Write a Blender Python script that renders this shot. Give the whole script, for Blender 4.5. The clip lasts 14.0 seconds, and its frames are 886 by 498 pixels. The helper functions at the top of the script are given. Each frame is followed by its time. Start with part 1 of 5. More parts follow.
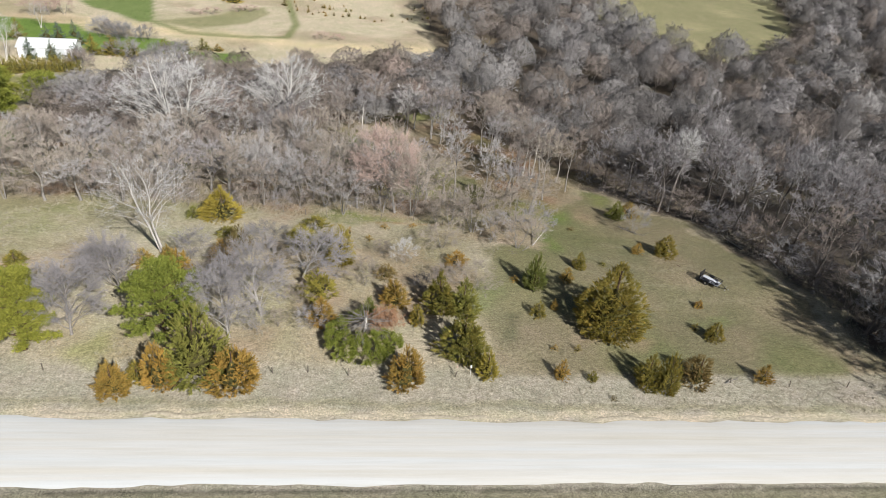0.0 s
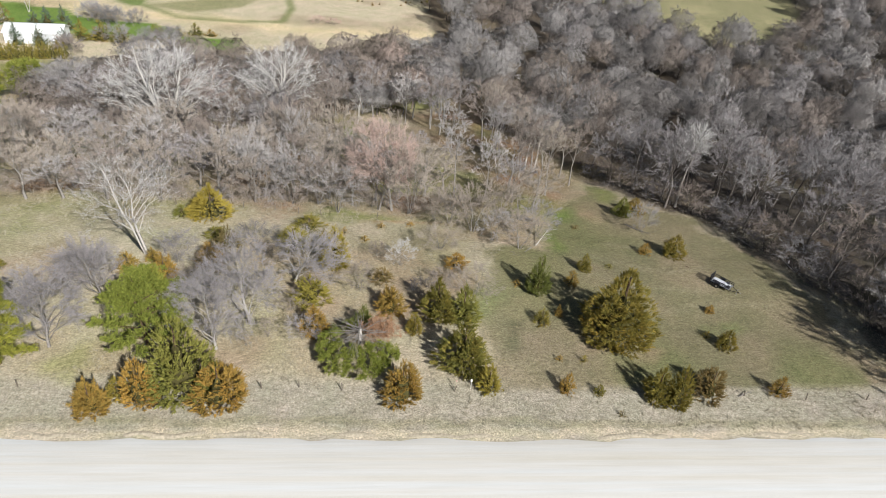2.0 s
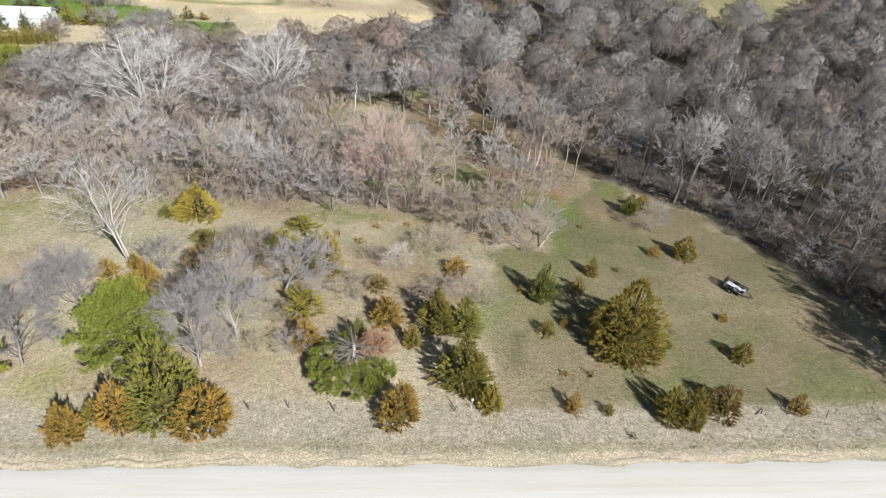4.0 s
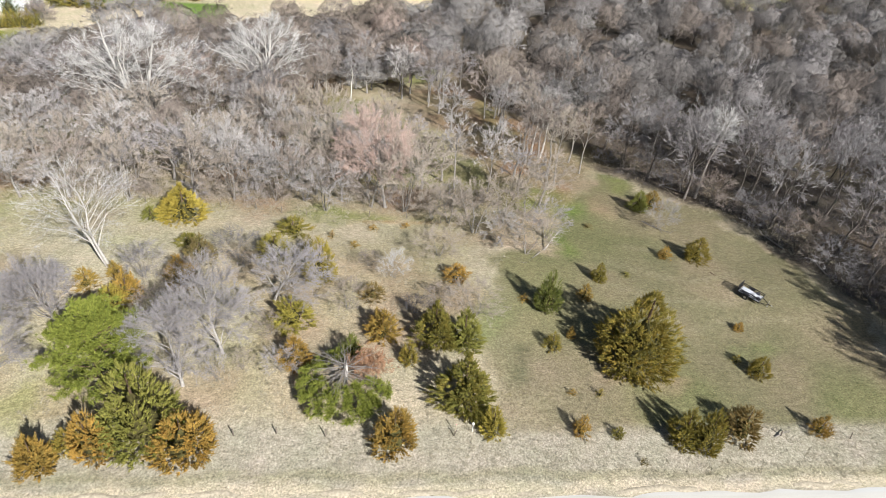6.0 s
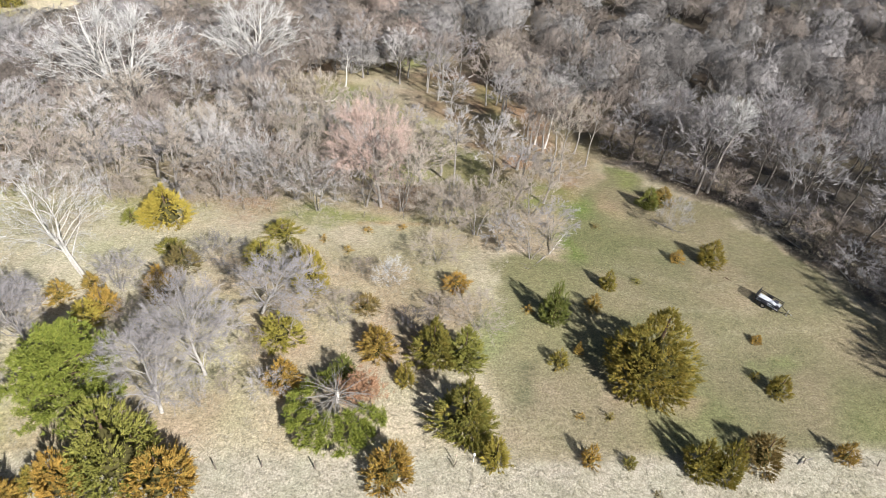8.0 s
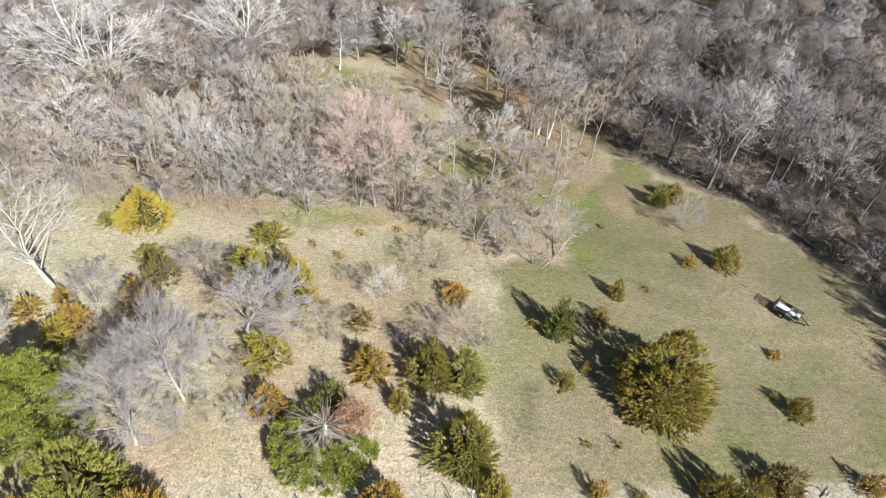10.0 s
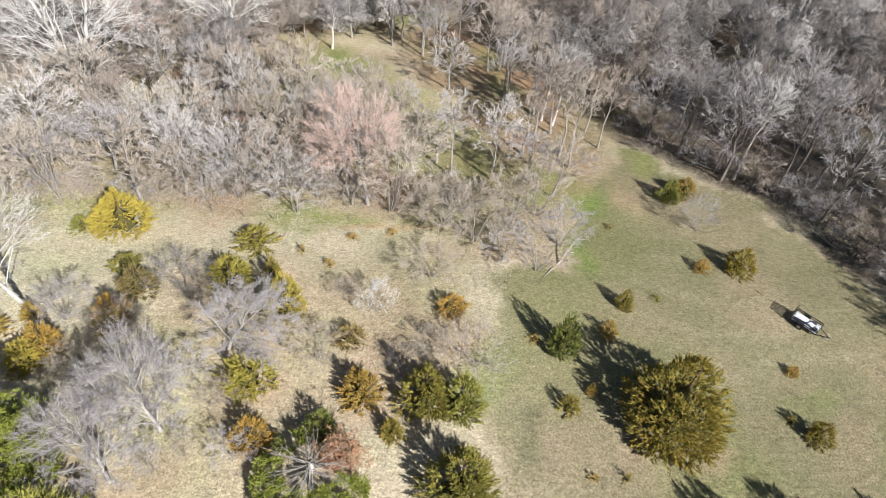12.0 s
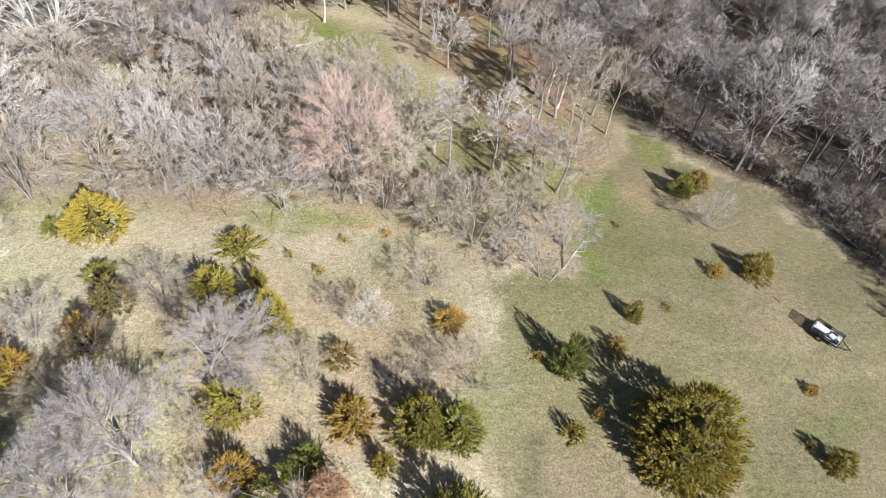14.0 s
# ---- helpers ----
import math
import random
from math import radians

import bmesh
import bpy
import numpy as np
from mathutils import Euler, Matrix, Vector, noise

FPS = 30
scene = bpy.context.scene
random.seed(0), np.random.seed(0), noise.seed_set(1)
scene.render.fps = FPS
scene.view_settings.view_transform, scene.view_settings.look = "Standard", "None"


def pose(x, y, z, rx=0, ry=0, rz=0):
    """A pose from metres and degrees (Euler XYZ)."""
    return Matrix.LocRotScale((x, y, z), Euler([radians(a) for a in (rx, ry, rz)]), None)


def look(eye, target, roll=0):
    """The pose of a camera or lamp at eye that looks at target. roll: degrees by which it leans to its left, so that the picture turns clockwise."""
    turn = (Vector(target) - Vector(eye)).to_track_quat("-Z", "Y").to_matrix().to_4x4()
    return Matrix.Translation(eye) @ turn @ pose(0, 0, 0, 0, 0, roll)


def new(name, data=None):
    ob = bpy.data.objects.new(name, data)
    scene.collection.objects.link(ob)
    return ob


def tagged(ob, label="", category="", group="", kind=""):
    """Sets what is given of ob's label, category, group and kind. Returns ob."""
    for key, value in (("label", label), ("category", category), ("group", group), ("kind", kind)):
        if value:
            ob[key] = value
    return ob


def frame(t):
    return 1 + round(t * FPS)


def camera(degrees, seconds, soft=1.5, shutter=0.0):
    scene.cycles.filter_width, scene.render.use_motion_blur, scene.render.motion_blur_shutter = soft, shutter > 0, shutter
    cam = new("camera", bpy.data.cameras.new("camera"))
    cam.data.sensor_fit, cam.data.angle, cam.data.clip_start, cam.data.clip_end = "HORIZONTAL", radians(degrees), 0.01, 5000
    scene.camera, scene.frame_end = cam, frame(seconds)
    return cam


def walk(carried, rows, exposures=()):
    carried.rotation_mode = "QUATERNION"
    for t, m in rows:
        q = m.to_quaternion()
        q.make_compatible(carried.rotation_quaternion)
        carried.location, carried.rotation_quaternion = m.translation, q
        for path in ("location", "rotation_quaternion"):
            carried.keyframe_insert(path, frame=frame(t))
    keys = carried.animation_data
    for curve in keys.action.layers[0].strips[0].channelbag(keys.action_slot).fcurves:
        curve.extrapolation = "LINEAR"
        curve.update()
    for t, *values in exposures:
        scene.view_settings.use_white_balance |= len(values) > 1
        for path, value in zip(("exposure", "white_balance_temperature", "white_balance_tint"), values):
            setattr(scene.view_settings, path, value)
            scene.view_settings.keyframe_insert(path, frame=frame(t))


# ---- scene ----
cam = camera(68.5, 14.0, soft=0.7)
METRES, EYE, TILT, LEAN, TURN = 38.0, 45.33, 0.0, 0.0, -7.6
EXPOSURES = ((0.0, 0.25), (3.0, 0.35), (6.5, 0.68), (14.0, 0.89))
ROWS = [
    (0.0, 0.0, 0.0, 0.0, 3.2, -31.86, -5.16),
    (0.5, -0.0006, 0.0281, -0.0001, 3.19, -32.21, -5.16),
    (1.0, -0.0016, 0.057, -0.0, 3.19, -32.59, -5.16),
    (1.5, -0.0027, 0.0872, -0.0004, 3.19, -32.97, -5.17),
    (2.0, -0.0038, 0.1184, -0.0012, 3.19, -33.36, -5.17),
    (2.5, -0.0051, 0.1504, -0.0009, 3.19, -33.77, -5.16),
    (3.0, -0.0067, 0.183, -0.0011, 3.19, -34.19, -5.17),
    (5.5, -0.0101, 0.3526, -0.0036, 3.23, -36.46, -5.11),
    (6.0, -0.0112, 0.3877, -0.004, 3.23, -36.96, -5.08),
    (6.5, -0.0129, 0.4235, -0.0041, 3.23, -37.48, -5.07),
    (7.0, -0.0139, 0.4602, -0.0053, 3.23, -38.0, -5.05),
    (7.5, -0.0151, 0.498, -0.0058, 3.23, -38.59, -5.04),
    (8.0, -0.0156, 0.5357, -0.0069, 3.24, -39.16, -5.03),
    (10.5, -0.0165, 0.7247, -0.01, 3.27, -42.34, -4.98),
    (11.0, -0.0166, 0.7634, -0.0095, 3.27, -43.08, -4.97),
    (11.5, -0.0165, 0.8024, -0.0088, 3.28, -43.84, -4.97),
    (12.0, -0.0165, 0.8412, -0.0083, 3.28, -44.65, -4.96),
    (12.5, -0.0167, 0.8806, -0.008, 3.27, -45.49, -4.95),
    (13.0, -0.0168, 0.9199, -0.0078, 3.28, -46.39, -4.93),
    (13.5, -0.0171, 0.9587, -0.0081, 3.3, -47.26, -4.95),
    (14.0, -0.0175, 0.9996, -0.0087, 3.33, -48.22, -4.93),
]
walk(cam, [(t, pose(0, 0, EYE, TILT, LEAN, TURN) @ pose(METRES * x, METRES * y, METRES * z, 90 + pitch, roll, yaw)) for t, x, y, z, yaw, pitch, roll in ROWS],
     exposures=EXPOSURES)

# ---- world and sun ----
SUN_UP, SUN_FROM = 36.0, -61.0  # elevation, and the heading of the sun from x towards y
world = bpy.data.worlds.new("world")
scene.world = world
world.use_nodes = True
wn = world.node_tree
sky = wn.nodes.new("ShaderNodeTexSky")
sky.sky_type, sky.sun_disc = "NISHITA", False
sky.sun_elevation, sky.sun_rotation = radians(SUN_UP), radians(90 - SUN_FROM)
wn.nodes["Background"].inputs["Strength"].default_value = 0.034
wn.links.new(sky.outputs[0], wn.nodes["Background"].inputs["Color"])
sun = new("sun", bpy.data.lights.new("sun", "SUN"))
sun.data.energy, sun.data.angle, sun.data.color = 5.0, radians(0.55), (1.0, 0.976, 0.935)
far_off = Vector((math.cos(radians(SUN_UP)) * math.cos(radians(SUN_FROM)), math.cos(radians(SUN_UP)) * math.sin(radians(SUN_FROM)), math.sin(radians(SUN_UP))))
sun.matrix_world = look(far_off * 200, (0, 0, 0))


# ---- numbers: noise, outlines, the lie of the land ----
def hashed(i, j, k):
    v = np.sin(i * 127.1 + j * 311.7 + k * 74.7) * 43758.5453
    return v - np.floor(v)


def wave(x, y, size, k=0):
    """Smooth value noise between 0 and 1."""
    x, y = np.asarray(x, float) / size, np.asarray(y, float) / size
    i, j = np.floor(x), np.floor(y)
    u, v = x - i, y - j
    u, v = u * u * (3 - 2 * u), v * v * (3 - 2 * v)
    a, b, c, d = hashed(i, j, k), hashed(i + 1, j, k), hashed(i, j + 1, k), hashed(i + 1, j + 1, k)
    return (a * (1 - u) + b * u) * (1 - v) + (c * (1 - u) + d * u) * v


def inside(x, y, outline, soft=1.0):
    """1 inside the outline, 0 outside, with a soft border that many metres wide."""
    x, y = np.asarray(x, float), np.asarray(y, float)
    odd, near = np.zeros(x.shape, bool), np.full(x.shape, 1e9)
    for (ax, ay), (bx, by) in zip(outline, outline[1:] + outline[:1]):
        cross = (ay > y) != (by > y)
        odd ^= cross & (x < (bx - ax) * (y - ay) / ((by - ay) or 1e-9) + ax)
        s = np.clip(((x - ax) * (bx - ax) + (y - ay) * (by - ay)) / ((bx - ax) ** 2 + (by - ay) ** 2), 0, 1)
        near = np.minimum(near, np.hypot(x - ax - s * (bx - ax), y - ay - s * (by - ay)))
    return np.clip(0.5 + np.where(odd, near, -near) / soft, 0, 1)


def along(x, y, line, width):
    """1 on a line, falling to 0 at half its width."""
    near = np.full(np.shape(x), 1e9)
    for (ax, ay), (bx, by) in zip(line, line[1:]):
        s = np.clip(((x - ax) * (bx - ax) + (y - ay) * (by - ay)) / ((bx - ax) ** 2 + (by - ay) ** 2), 0, 1)
        near = np.minimum(near, np.hypot(x - ax - s * (bx - ax), y - ay - s * (by - ay)))
    return np.clip(1.5 - 2 * near / width, 0, 1)


def land(x, y):
    x, y = np.asarray(x, float), np.asarray(y, float)
    z = 0
    for s in (-4, -2, 0, 2, 4):
        z = z + np.interp(y + s, (-300, 36, 44, 47, 51, 70, 88, 107, 125, 145, 170, 260, 400, 1500), (-0.5, -0.5, -0.6, -0.5, 0, 0, -2.4, -5.5, -8, -11, -13, -12, -6, 14)) / 5
    z = z - 0.035 * np.clip(x - 18, 0, 60) * np.clip((y - 46) / 14, 0, 1)
    rough = np.clip((y - 44.5) / 4, 0, 1)
    return z + rough * ((wave(x, y, 7, 1) - 0.5) * 0.28 + (wave(x, y, 1.7, 2) - 0.5) * 0.12)


def ground_at(x, y):
    return float(land(np.array([x]), np.array([y]))[0])


# ---- building blocks ----
def fast_mesh(name, verts, tris, material):
    """A mesh of triangles from arrays."""
    me = bpy.data.meshes.new(name)
    n, k = len(verts), len(tris)
    me.vertices.add(n), me.loops.add(3 * k), me.polygons.add(k)
    me.vertices.foreach_set("co", np.asarray(verts, np.float32).ravel())
    me.loops.foreach_set("vertex_index", np.asarray(tris, np.int32).ravel())
    me.polygons.foreach_set("loop_start", np.arange(k, dtype=np.int32) * 3)
    me.update(calc_edges=True)
    me.materials.append(material)
    return me


def part(name, bm, material, parent, label=""):
    me = bpy.data.meshes.new(name)
    bm.to_mesh(me)
    bm.free()
    me.materials.append(material)
    ob = new(name, me)
    ob.parent = parent
    return tagged(ob, label)


def child(name, me, parent, label=""):
    ob = new(name, me)
    ob.parent = parent
    return tagged(ob, label)


def empty(name, m, label, category, group=""):
    ob = new(name)
    ob.empty_display_size = 0.3
    ob.matrix_basis = m
    return tagged(ob, label, category, group)


def box(sx, sy, sz, at=(0, 0, 0), bevel=0.0, turn=None):
    bm = bmesh.new()
    bmesh.ops.create_cube(bm, size=1)
    bmesh.ops.scale(bm, vec=(sx, sy, sz), verts=bm.verts)
    if bevel:
        bmesh.ops.bevel(bm, geom=bm.edges[:], offset=bevel, segments=2, affect="EDGES")
    m = Matrix.Translation(at)
    bmesh.ops.transform(bm, matrix=m @ turn if turn else m, verts=bm.verts)
    return bm


def join(*bms):
    out = bmesh.new()
    for b in bms:
        me = bpy.data.meshes.new("tmp")
        b.to_mesh(me)
        b.free()
        out.from_mesh(me)
        bpy.data.meshes.remove(me)
    return out


def rod(a, b, r, r2=None, sides=8):
    a, b = Vector(a), Vector(b)
    bm = bmesh.new()
    bmesh.ops.create_cone(bm, cap_ends=True, segments=sides, radius1=r, radius2=r if r2 is None else r2, depth=(b - a).length)
    turn = (b - a).to_track_quat("Z", "Y").to_matrix().to_4x4()
    bmesh.ops.transform(bm, matrix=Matrix.Translation((a + b) / 2) @ turn, verts=bm.verts)
    return bm


# ---- materials ----
def material(name, roughness=0.85):
    m = bpy.data.materials.new(name)
    m.use_nodes = True
    b = m.node_tree.nodes["Principled BSDF"]
    b.inputs["Roughness"].default_value = roughness
    b.inputs["Specular IOR Level"].default_value = 0.2
    return m, m.node_tree, b


def node(tree, kind, **values):
    n = tree.nodes.new(kind)
    for key, v in values.items():
        n.inputs[key.replace("_", " ")].default_value = v
    return n


def noise_at(tree, coords, scale, detail=4.0, stretch=None, rough=0.6):
    if stretch:
        mp = tree.nodes.new("ShaderNodeMapping")
        mp.inputs["Scale"].default_value = stretch
        tree.links.new(coords, mp.inputs["Vector"])
        coords = mp.outputs[0]
    n = node(tree, "ShaderNodeTexNoise", Scale=scale, Detail=detail, Roughness=rough)
    tree.links.new(coords, n.inputs["Vector"])
    return n.outputs["Fac"]


def ramp(tree, fac, *stops):
    r = tree.nodes.new("ShaderNodeValToRGB")
    el = r.color_ramp.elements
    while len(el) < len(stops):
        el.new(0.5)
    for e, (p, c) in zip(el, stops):
        e.position, e.color = p, (*c, 1) if len(c) == 3 else c
    tree.links.new(fac, r.inputs[0])
    return r.outputs[0]


def grey(v):
    return (v, v, v)


def mix(tree, a, b, fac=1.0, how="MULTIPLY"):
    n = tree.nodes.new("ShaderNodeMix")
    n.data_type, n.blend_type = "RGBA", how
    for sock, v in ((n.inputs[0], fac), (n.inputs[6], a), (n.inputs[7], b)):
        if isinstance(v, bpy.types.NodeSocket):
            tree.links.new(v, sock)
        else:
            sock.default_value = v if isinstance(v, float) else (*v, 1)
    return n.outputs[2]


def bump(tree, bsdf, height, strength, distance):
    b = node(tree, "ShaderNodeBump", Strength=strength, Distance=distance)
    tree.links.new(height, b.inputs["Height"])
    tree.links.new(b.outputs[0], bsdf.inputs["Normal"])


def place_of(tree):
    return tree.nodes.new("ShaderNodeTexCoord").outputs["Object"]


def ground_material():
    m, t, b = material("ground_cover", 0.95)
    tint = t.nodes.new("ShaderNodeAttribute")
    tint.attribute_name = "tint"
    co = place_of(t)
    fine = noise_at(t, co, 5.5, 6.0, rough=0.75)
    grain = noise_at(t, co, 15.0, 4.0, (1.0, 1.5, 1.0), 0.7)
    tuft = noise_at(t, co, 1.6, 4.0, (1.0, 1.6, 1.0))
    wide = noise_at(t, co, 0.22, 3.0)
    c = mix(t, tint.outputs["Color"], ramp(t, fine, (0.3, grey(0.38)), (0.48, grey(0.92)), (0.7, grey(1.5))))
    c = mix(t, c, ramp(t, grain, (0.3, grey(0.6)), (0.5, grey(1.0)), (0.7, grey(1.34))))
    c = mix(t, c, ramp(t, tuft, (0.3, (0.76, 0.76, 0.72)), (0.7, (1.17, 1.16, 1.17))))
    c = mix(t, c, ramp(t, wide, (0.3, (0.88, 0.92, 0.85)), (0.7, (1.1, 1.06, 1.08))))
    t.links.new(c, b.inputs["Base Color"])
    bump(t, b, fine, 0.9, 0.12)
    return m


def road_material():
    m, t, b = material("white_gravel", 0.9)
    co = place_of(t)
    track = noise_at(t, co, 1.0, 4.0, (0.012, 0.75, 1.0))
    streak = noise_at(t, co, 1.0, 5.0, (0.15, 3.2, 1.0))
    fine = noise_at(t, co, 14.0, 5.0, rough=0.8)
    c = ramp(t, track, (0.3, (0.645, 0.615, 0.545)), (0.46, (0.675, 0.665, 0.635)), (0.6, (0.675, 0.69, 0.69)))
    c = mix(t, c, ramp(t, streak, (0.3, (0.94, 0.935, 0.92)), (0.7, (1.04, 1.04, 1.05))))
    c = mix(t, c, ramp(t, fine, (0.25, grey(0.88)), (0.75, grey(1.08))))
    t.links.new(c, b.inputs["Base Color"])
    bump(t, b, fine, 0.3, 0.02)
    return m


def leaf_material(name, low, high, tip):
    """Foliage: shade by clump, with a little of its own for each spray."""
    m, t, b = material(name, 0.7)
    geo = t.nodes.new("ShaderNodeNewGeometry")
    info = t.nodes.new("ShaderNodeObjectInfo")
    clump = ramp(t, noise_at(t, place_of(t), 6.0, 3.0), (0.28, grey(0.0)), (0.72, grey(1.0)))
    fac = mix(t, geo.outputs["Random Per Island"], clump, 0.5, "MIX")
    c = ramp(t, fac, (0.04, low), (0.5, high), (1.0, tip))
    c = mix(t, c, ramp(t, info.outputs["Random"], (0.0, (0.85, 0.9, 0.9)), (1.0, (1.18, 1.08, 1.0))))
    t.links.new(c, b.inputs["Base Color"])
    return m


def twig_material(name, low, high, from_mesh=False):
    m, t, b = material(name, 0.9)
    if from_mesh:
        a = t.nodes.new("ShaderNodeAttribute")
        a.attribute_name = "tint"
        c = a.outputs["Color"]
    else:
        info = t.nodes.new("ShaderNodeObjectInfo")
        c = ramp(t, info.outputs["Random"], (0.0, low), (1.0, high))
    geo = t.nodes.new("ShaderNodeNewGeometry")
    c = mix(t, c, ramp(t, geo.outputs["Random Per Island"], (0.0, grey(0.78)), (1.0, grey(1.24))))
    t.links.new(c, b.inputs["Base Color"])
    return m


def plain(name, colour, roughness=0.6, metal=0.0, vary=0.25, scale=6.0):
    m, t, b = material(name, roughness)
    b.inputs["Metallic"].default_value = metal
    n = noise_at(t, place_of(t), scale, 5.0)
    c = mix(t, colour, ramp(t, n, (0.3, grey(1 - vary)), (0.7, grey(1 + vary * 0.6))))
    t.links.new(c, b.inputs["Base Color"])
    bump(t, b, n, 0.2, 0.02)
    return m


GROUND, GRAVEL = ground_material(), road_material()
LEAF = {
    "olive": leaf_material("olive_cedar", (0.094, 0.099, 0.026), (0.221, 0.198, 0.044), (0.442, 0.319, 0.073)),
    "green": leaf_material("green_cedar", (0.107, 0.125, 0.032), (0.189, 0.203, 0.051), (0.294, 0.283, 0.075)),
    "rust": leaf_material("rust_cedar", (0.130, 0.112, 0.033), (0.319, 0.215, 0.053), (0.598, 0.364, 0.091)),
    "yellow": leaf_material("yellow_cedar", (0.221, 0.193, 0.039), (0.348, 0.287, 0.058), (0.519, 0.415, 0.094)),
    "dark": leaf_material("dark_cedar", (0.094, 0.086, 0.039), (0.182, 0.146, 0.057), (0.325, 0.234, 0.098)),
    "hedge": leaf_material("hedge_cedar", (0.093, 0.104, 0.029), (0.208, 0.192, 0.050), (0.384, 0.291, 0.075)),
    "spruce": leaf_material("blue_spruce", (0.065, 0.091, 0.065), (0.130, 0.169, 0.124), (0.208, 0.247, 0.182)),
}
# dead-twig brown, with the crown's inner shade put into its dark colour
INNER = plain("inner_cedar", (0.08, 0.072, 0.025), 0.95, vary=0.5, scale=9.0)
PINE = leaf_material("pine_needles", (0.085, 0.108, 0.02), (0.21, 0.235, 0.042), (0.4, 0.395, 0.085))
DEAD_NEEDLES = leaf_material("dead_needles", (0.2, 0.12, 0.07), (0.36, 0.21, 0.13), (0.46, 0.3, 0.2))
BARK = plain("grey_bark", (0.29, 0.268, 0.25), 0.9, vary=0.4, scale=5.0)
PALE_BARK = plain("pale_bark", (0.58, 0.552, 0.52), 0.85, vary=0.3, scale=5.0)
SILVER_BARK = plain("silver_bark", (0.42, 0.395, 0.37), 0.9, vary=0.35, scale=5.0)
DIRT = plain("tan_gravel", (0.5, 0.44, 0.34), 0.95, vary=0.4, scale=4.0)
# right-hand woods: dark grey bark, with the trunks' shade put into its colour
WOOD_BARK = plain("dark_grey_bark", (0.16, 0.142, 0.13), 0.9, vary=0.4, scale=5.0)
DARK_BARK = plain("cedar_bark", (0.12, 0.08, 0.055), 0.95, vary=0.4, scale=8.0)
TWIG_TONES = {
    "grey": ((0.33, 0.312, 0.305), (0.5, 0.475, 0.465)),
    "lilac": ((0.28, 0.262, 0.268), (0.38, 0.357, 0.363)),
    "mauve": ((0.13, 0.119, 0.122), (0.25, 0.232, 0.238)),
    "brown": ((0.31, 0.265, 0.225), (0.44, 0.388, 0.335)),
    "pink": ((0.47, 0.345, 0.3), (0.55, 0.42, 0.37)),
    "ash": ((0.22, 0.21, 0.215), (0.37, 0.355, 0.362)),
    "umber": ((0.25, 0.21, 0.185), (0.36, 0.308, 0.275)),
    "white": ((0.485, 0.475, 0.47), (0.565, 0.555, 0.545)),
}
TWIG = {k: twig_material(k + "_twigs", *v) for k, v in TWIG_TONES.items()}
TWIG_FAR = twig_material("far_twigs", None, None, True)


def twig_mass_material():
    """The close inner twigs of a distant crown: a ragged, half-open tangle."""
    m, t, b = material("inner_twig_mass", 0.95)
    a = t.nodes.new("ShaderNodeAttribute")
    a.attribute_name = "tint"
    co = place_of(t)
    fine = noise_at(t, co, 15.0, 2.0, (1.0, 1.0, 0.4), 0.6)
    gaps = noise_at(t, co, 1.1, 3.0, (1.0, 1.0, 0.6), 0.7)
    t.links.new(mix(t, a.outputs["Color"], ramp(t, gaps, (0.3, grey(0.85)), (0.7, grey(1.12)))), b.inputs["Base Color"])
    t.links.new(ramp(t, mix(t, fine, gaps, 0.3, "MIX"), (0.505, grey(0.0)), (0.545, grey(1.0))), b.inputs["Alpha"])
    return m


TWIG_MASS = twig_mass_material()


# ---- the land: one sheet to the horizon, with its cover ----
LOT = [(12.6, 49.0), (30, 49.3), (47, 49.9), (54, 50.3), (57.5, 62), (55, 77), (51, 88), (45, 93), (41, 99), (37, 103), (33, 95), (29.5, 88), (26.5, 80), (23, 75.5), (17, 73), (14, 66), (12.5, 60), (13.5, 55)]
LEFT_WOODS = [(-150, 82), (-62, 83.5), (-40, 85.5), (-20, 85.5), (-6, 83.5), (8, 85), (13, 93), (9, 104), (1, 112), (-9, 119), (-12, 128), (-5, 141), (8, 141), (17, 152), (22, 196), (-4, 186), (-32, 170), (-54, 160), (-66, 150), (-66, 132), (-60, 116), (-62, 104), (-150, 112)]
MID_WOODS = [(13, 88), (29, 89), (34, 100), (36, 108), (34, 128), (18, 150), (8, 141), (12, 124), (17, 110)]
RIGHT_WOODS = [(64, 30), (62, 50), (60, 62), (57, 74), (53.5, 87), (47, 94), (42, 101), (37, 106), (35, 128), (18, 150), (22, 200), (17, 270), (28, 345), (96, 330), (102, 284), (126, 272), (186, 302), (222, 372), (330, 420), (420, 420), (420, 30)]
FAR_LAWN = [(-180, 236), (-117, 221), (-93, 217), (-84, 211), (-64, 206), (-56, 203), (-58, 196), (-72, 191), (-90, 195), (-107, 198), (-180, 205)]
LAWN_PATCH = [(-55, 198), (-38, 198), (-36, 181), (-43, 178), (-52, 182)]
FRONT_LAWN = [(-180, 166), (-94, 168), (-74, 172), (-72, 160), (-90, 150), (-180, 146)]
FAR_GREEN = [(-104, 248), (-83, 262), (-73, 227), (-77, 225), (-86, 234), (-97, 240)]
LEFT_GREEN = [(-90, 130), (-66, 124), (-61, 111), (-70, 104), (-110, 110)]
RIGHT_FIELD = [(96, 330), (98, 270), (110, 244), (131, 231), (166, 252), (190, 297), (215, 365), (330, 520), (120, 520)]
LOOP = [(-73, 228), (-58, 223), (-44, 233), (-39, 249), (-42, 257), (-49, 255), (-56, 241)]
RING = [(-36, 275), (-31, 251), (-28, 236), (-29, 219), (-41, 217), (-60, 217), (-73, 227)]
CREEK = [(196, 362), (212, 352), (222, 338), (221, 310), (217, 285), (219, 262), (228, 240)]
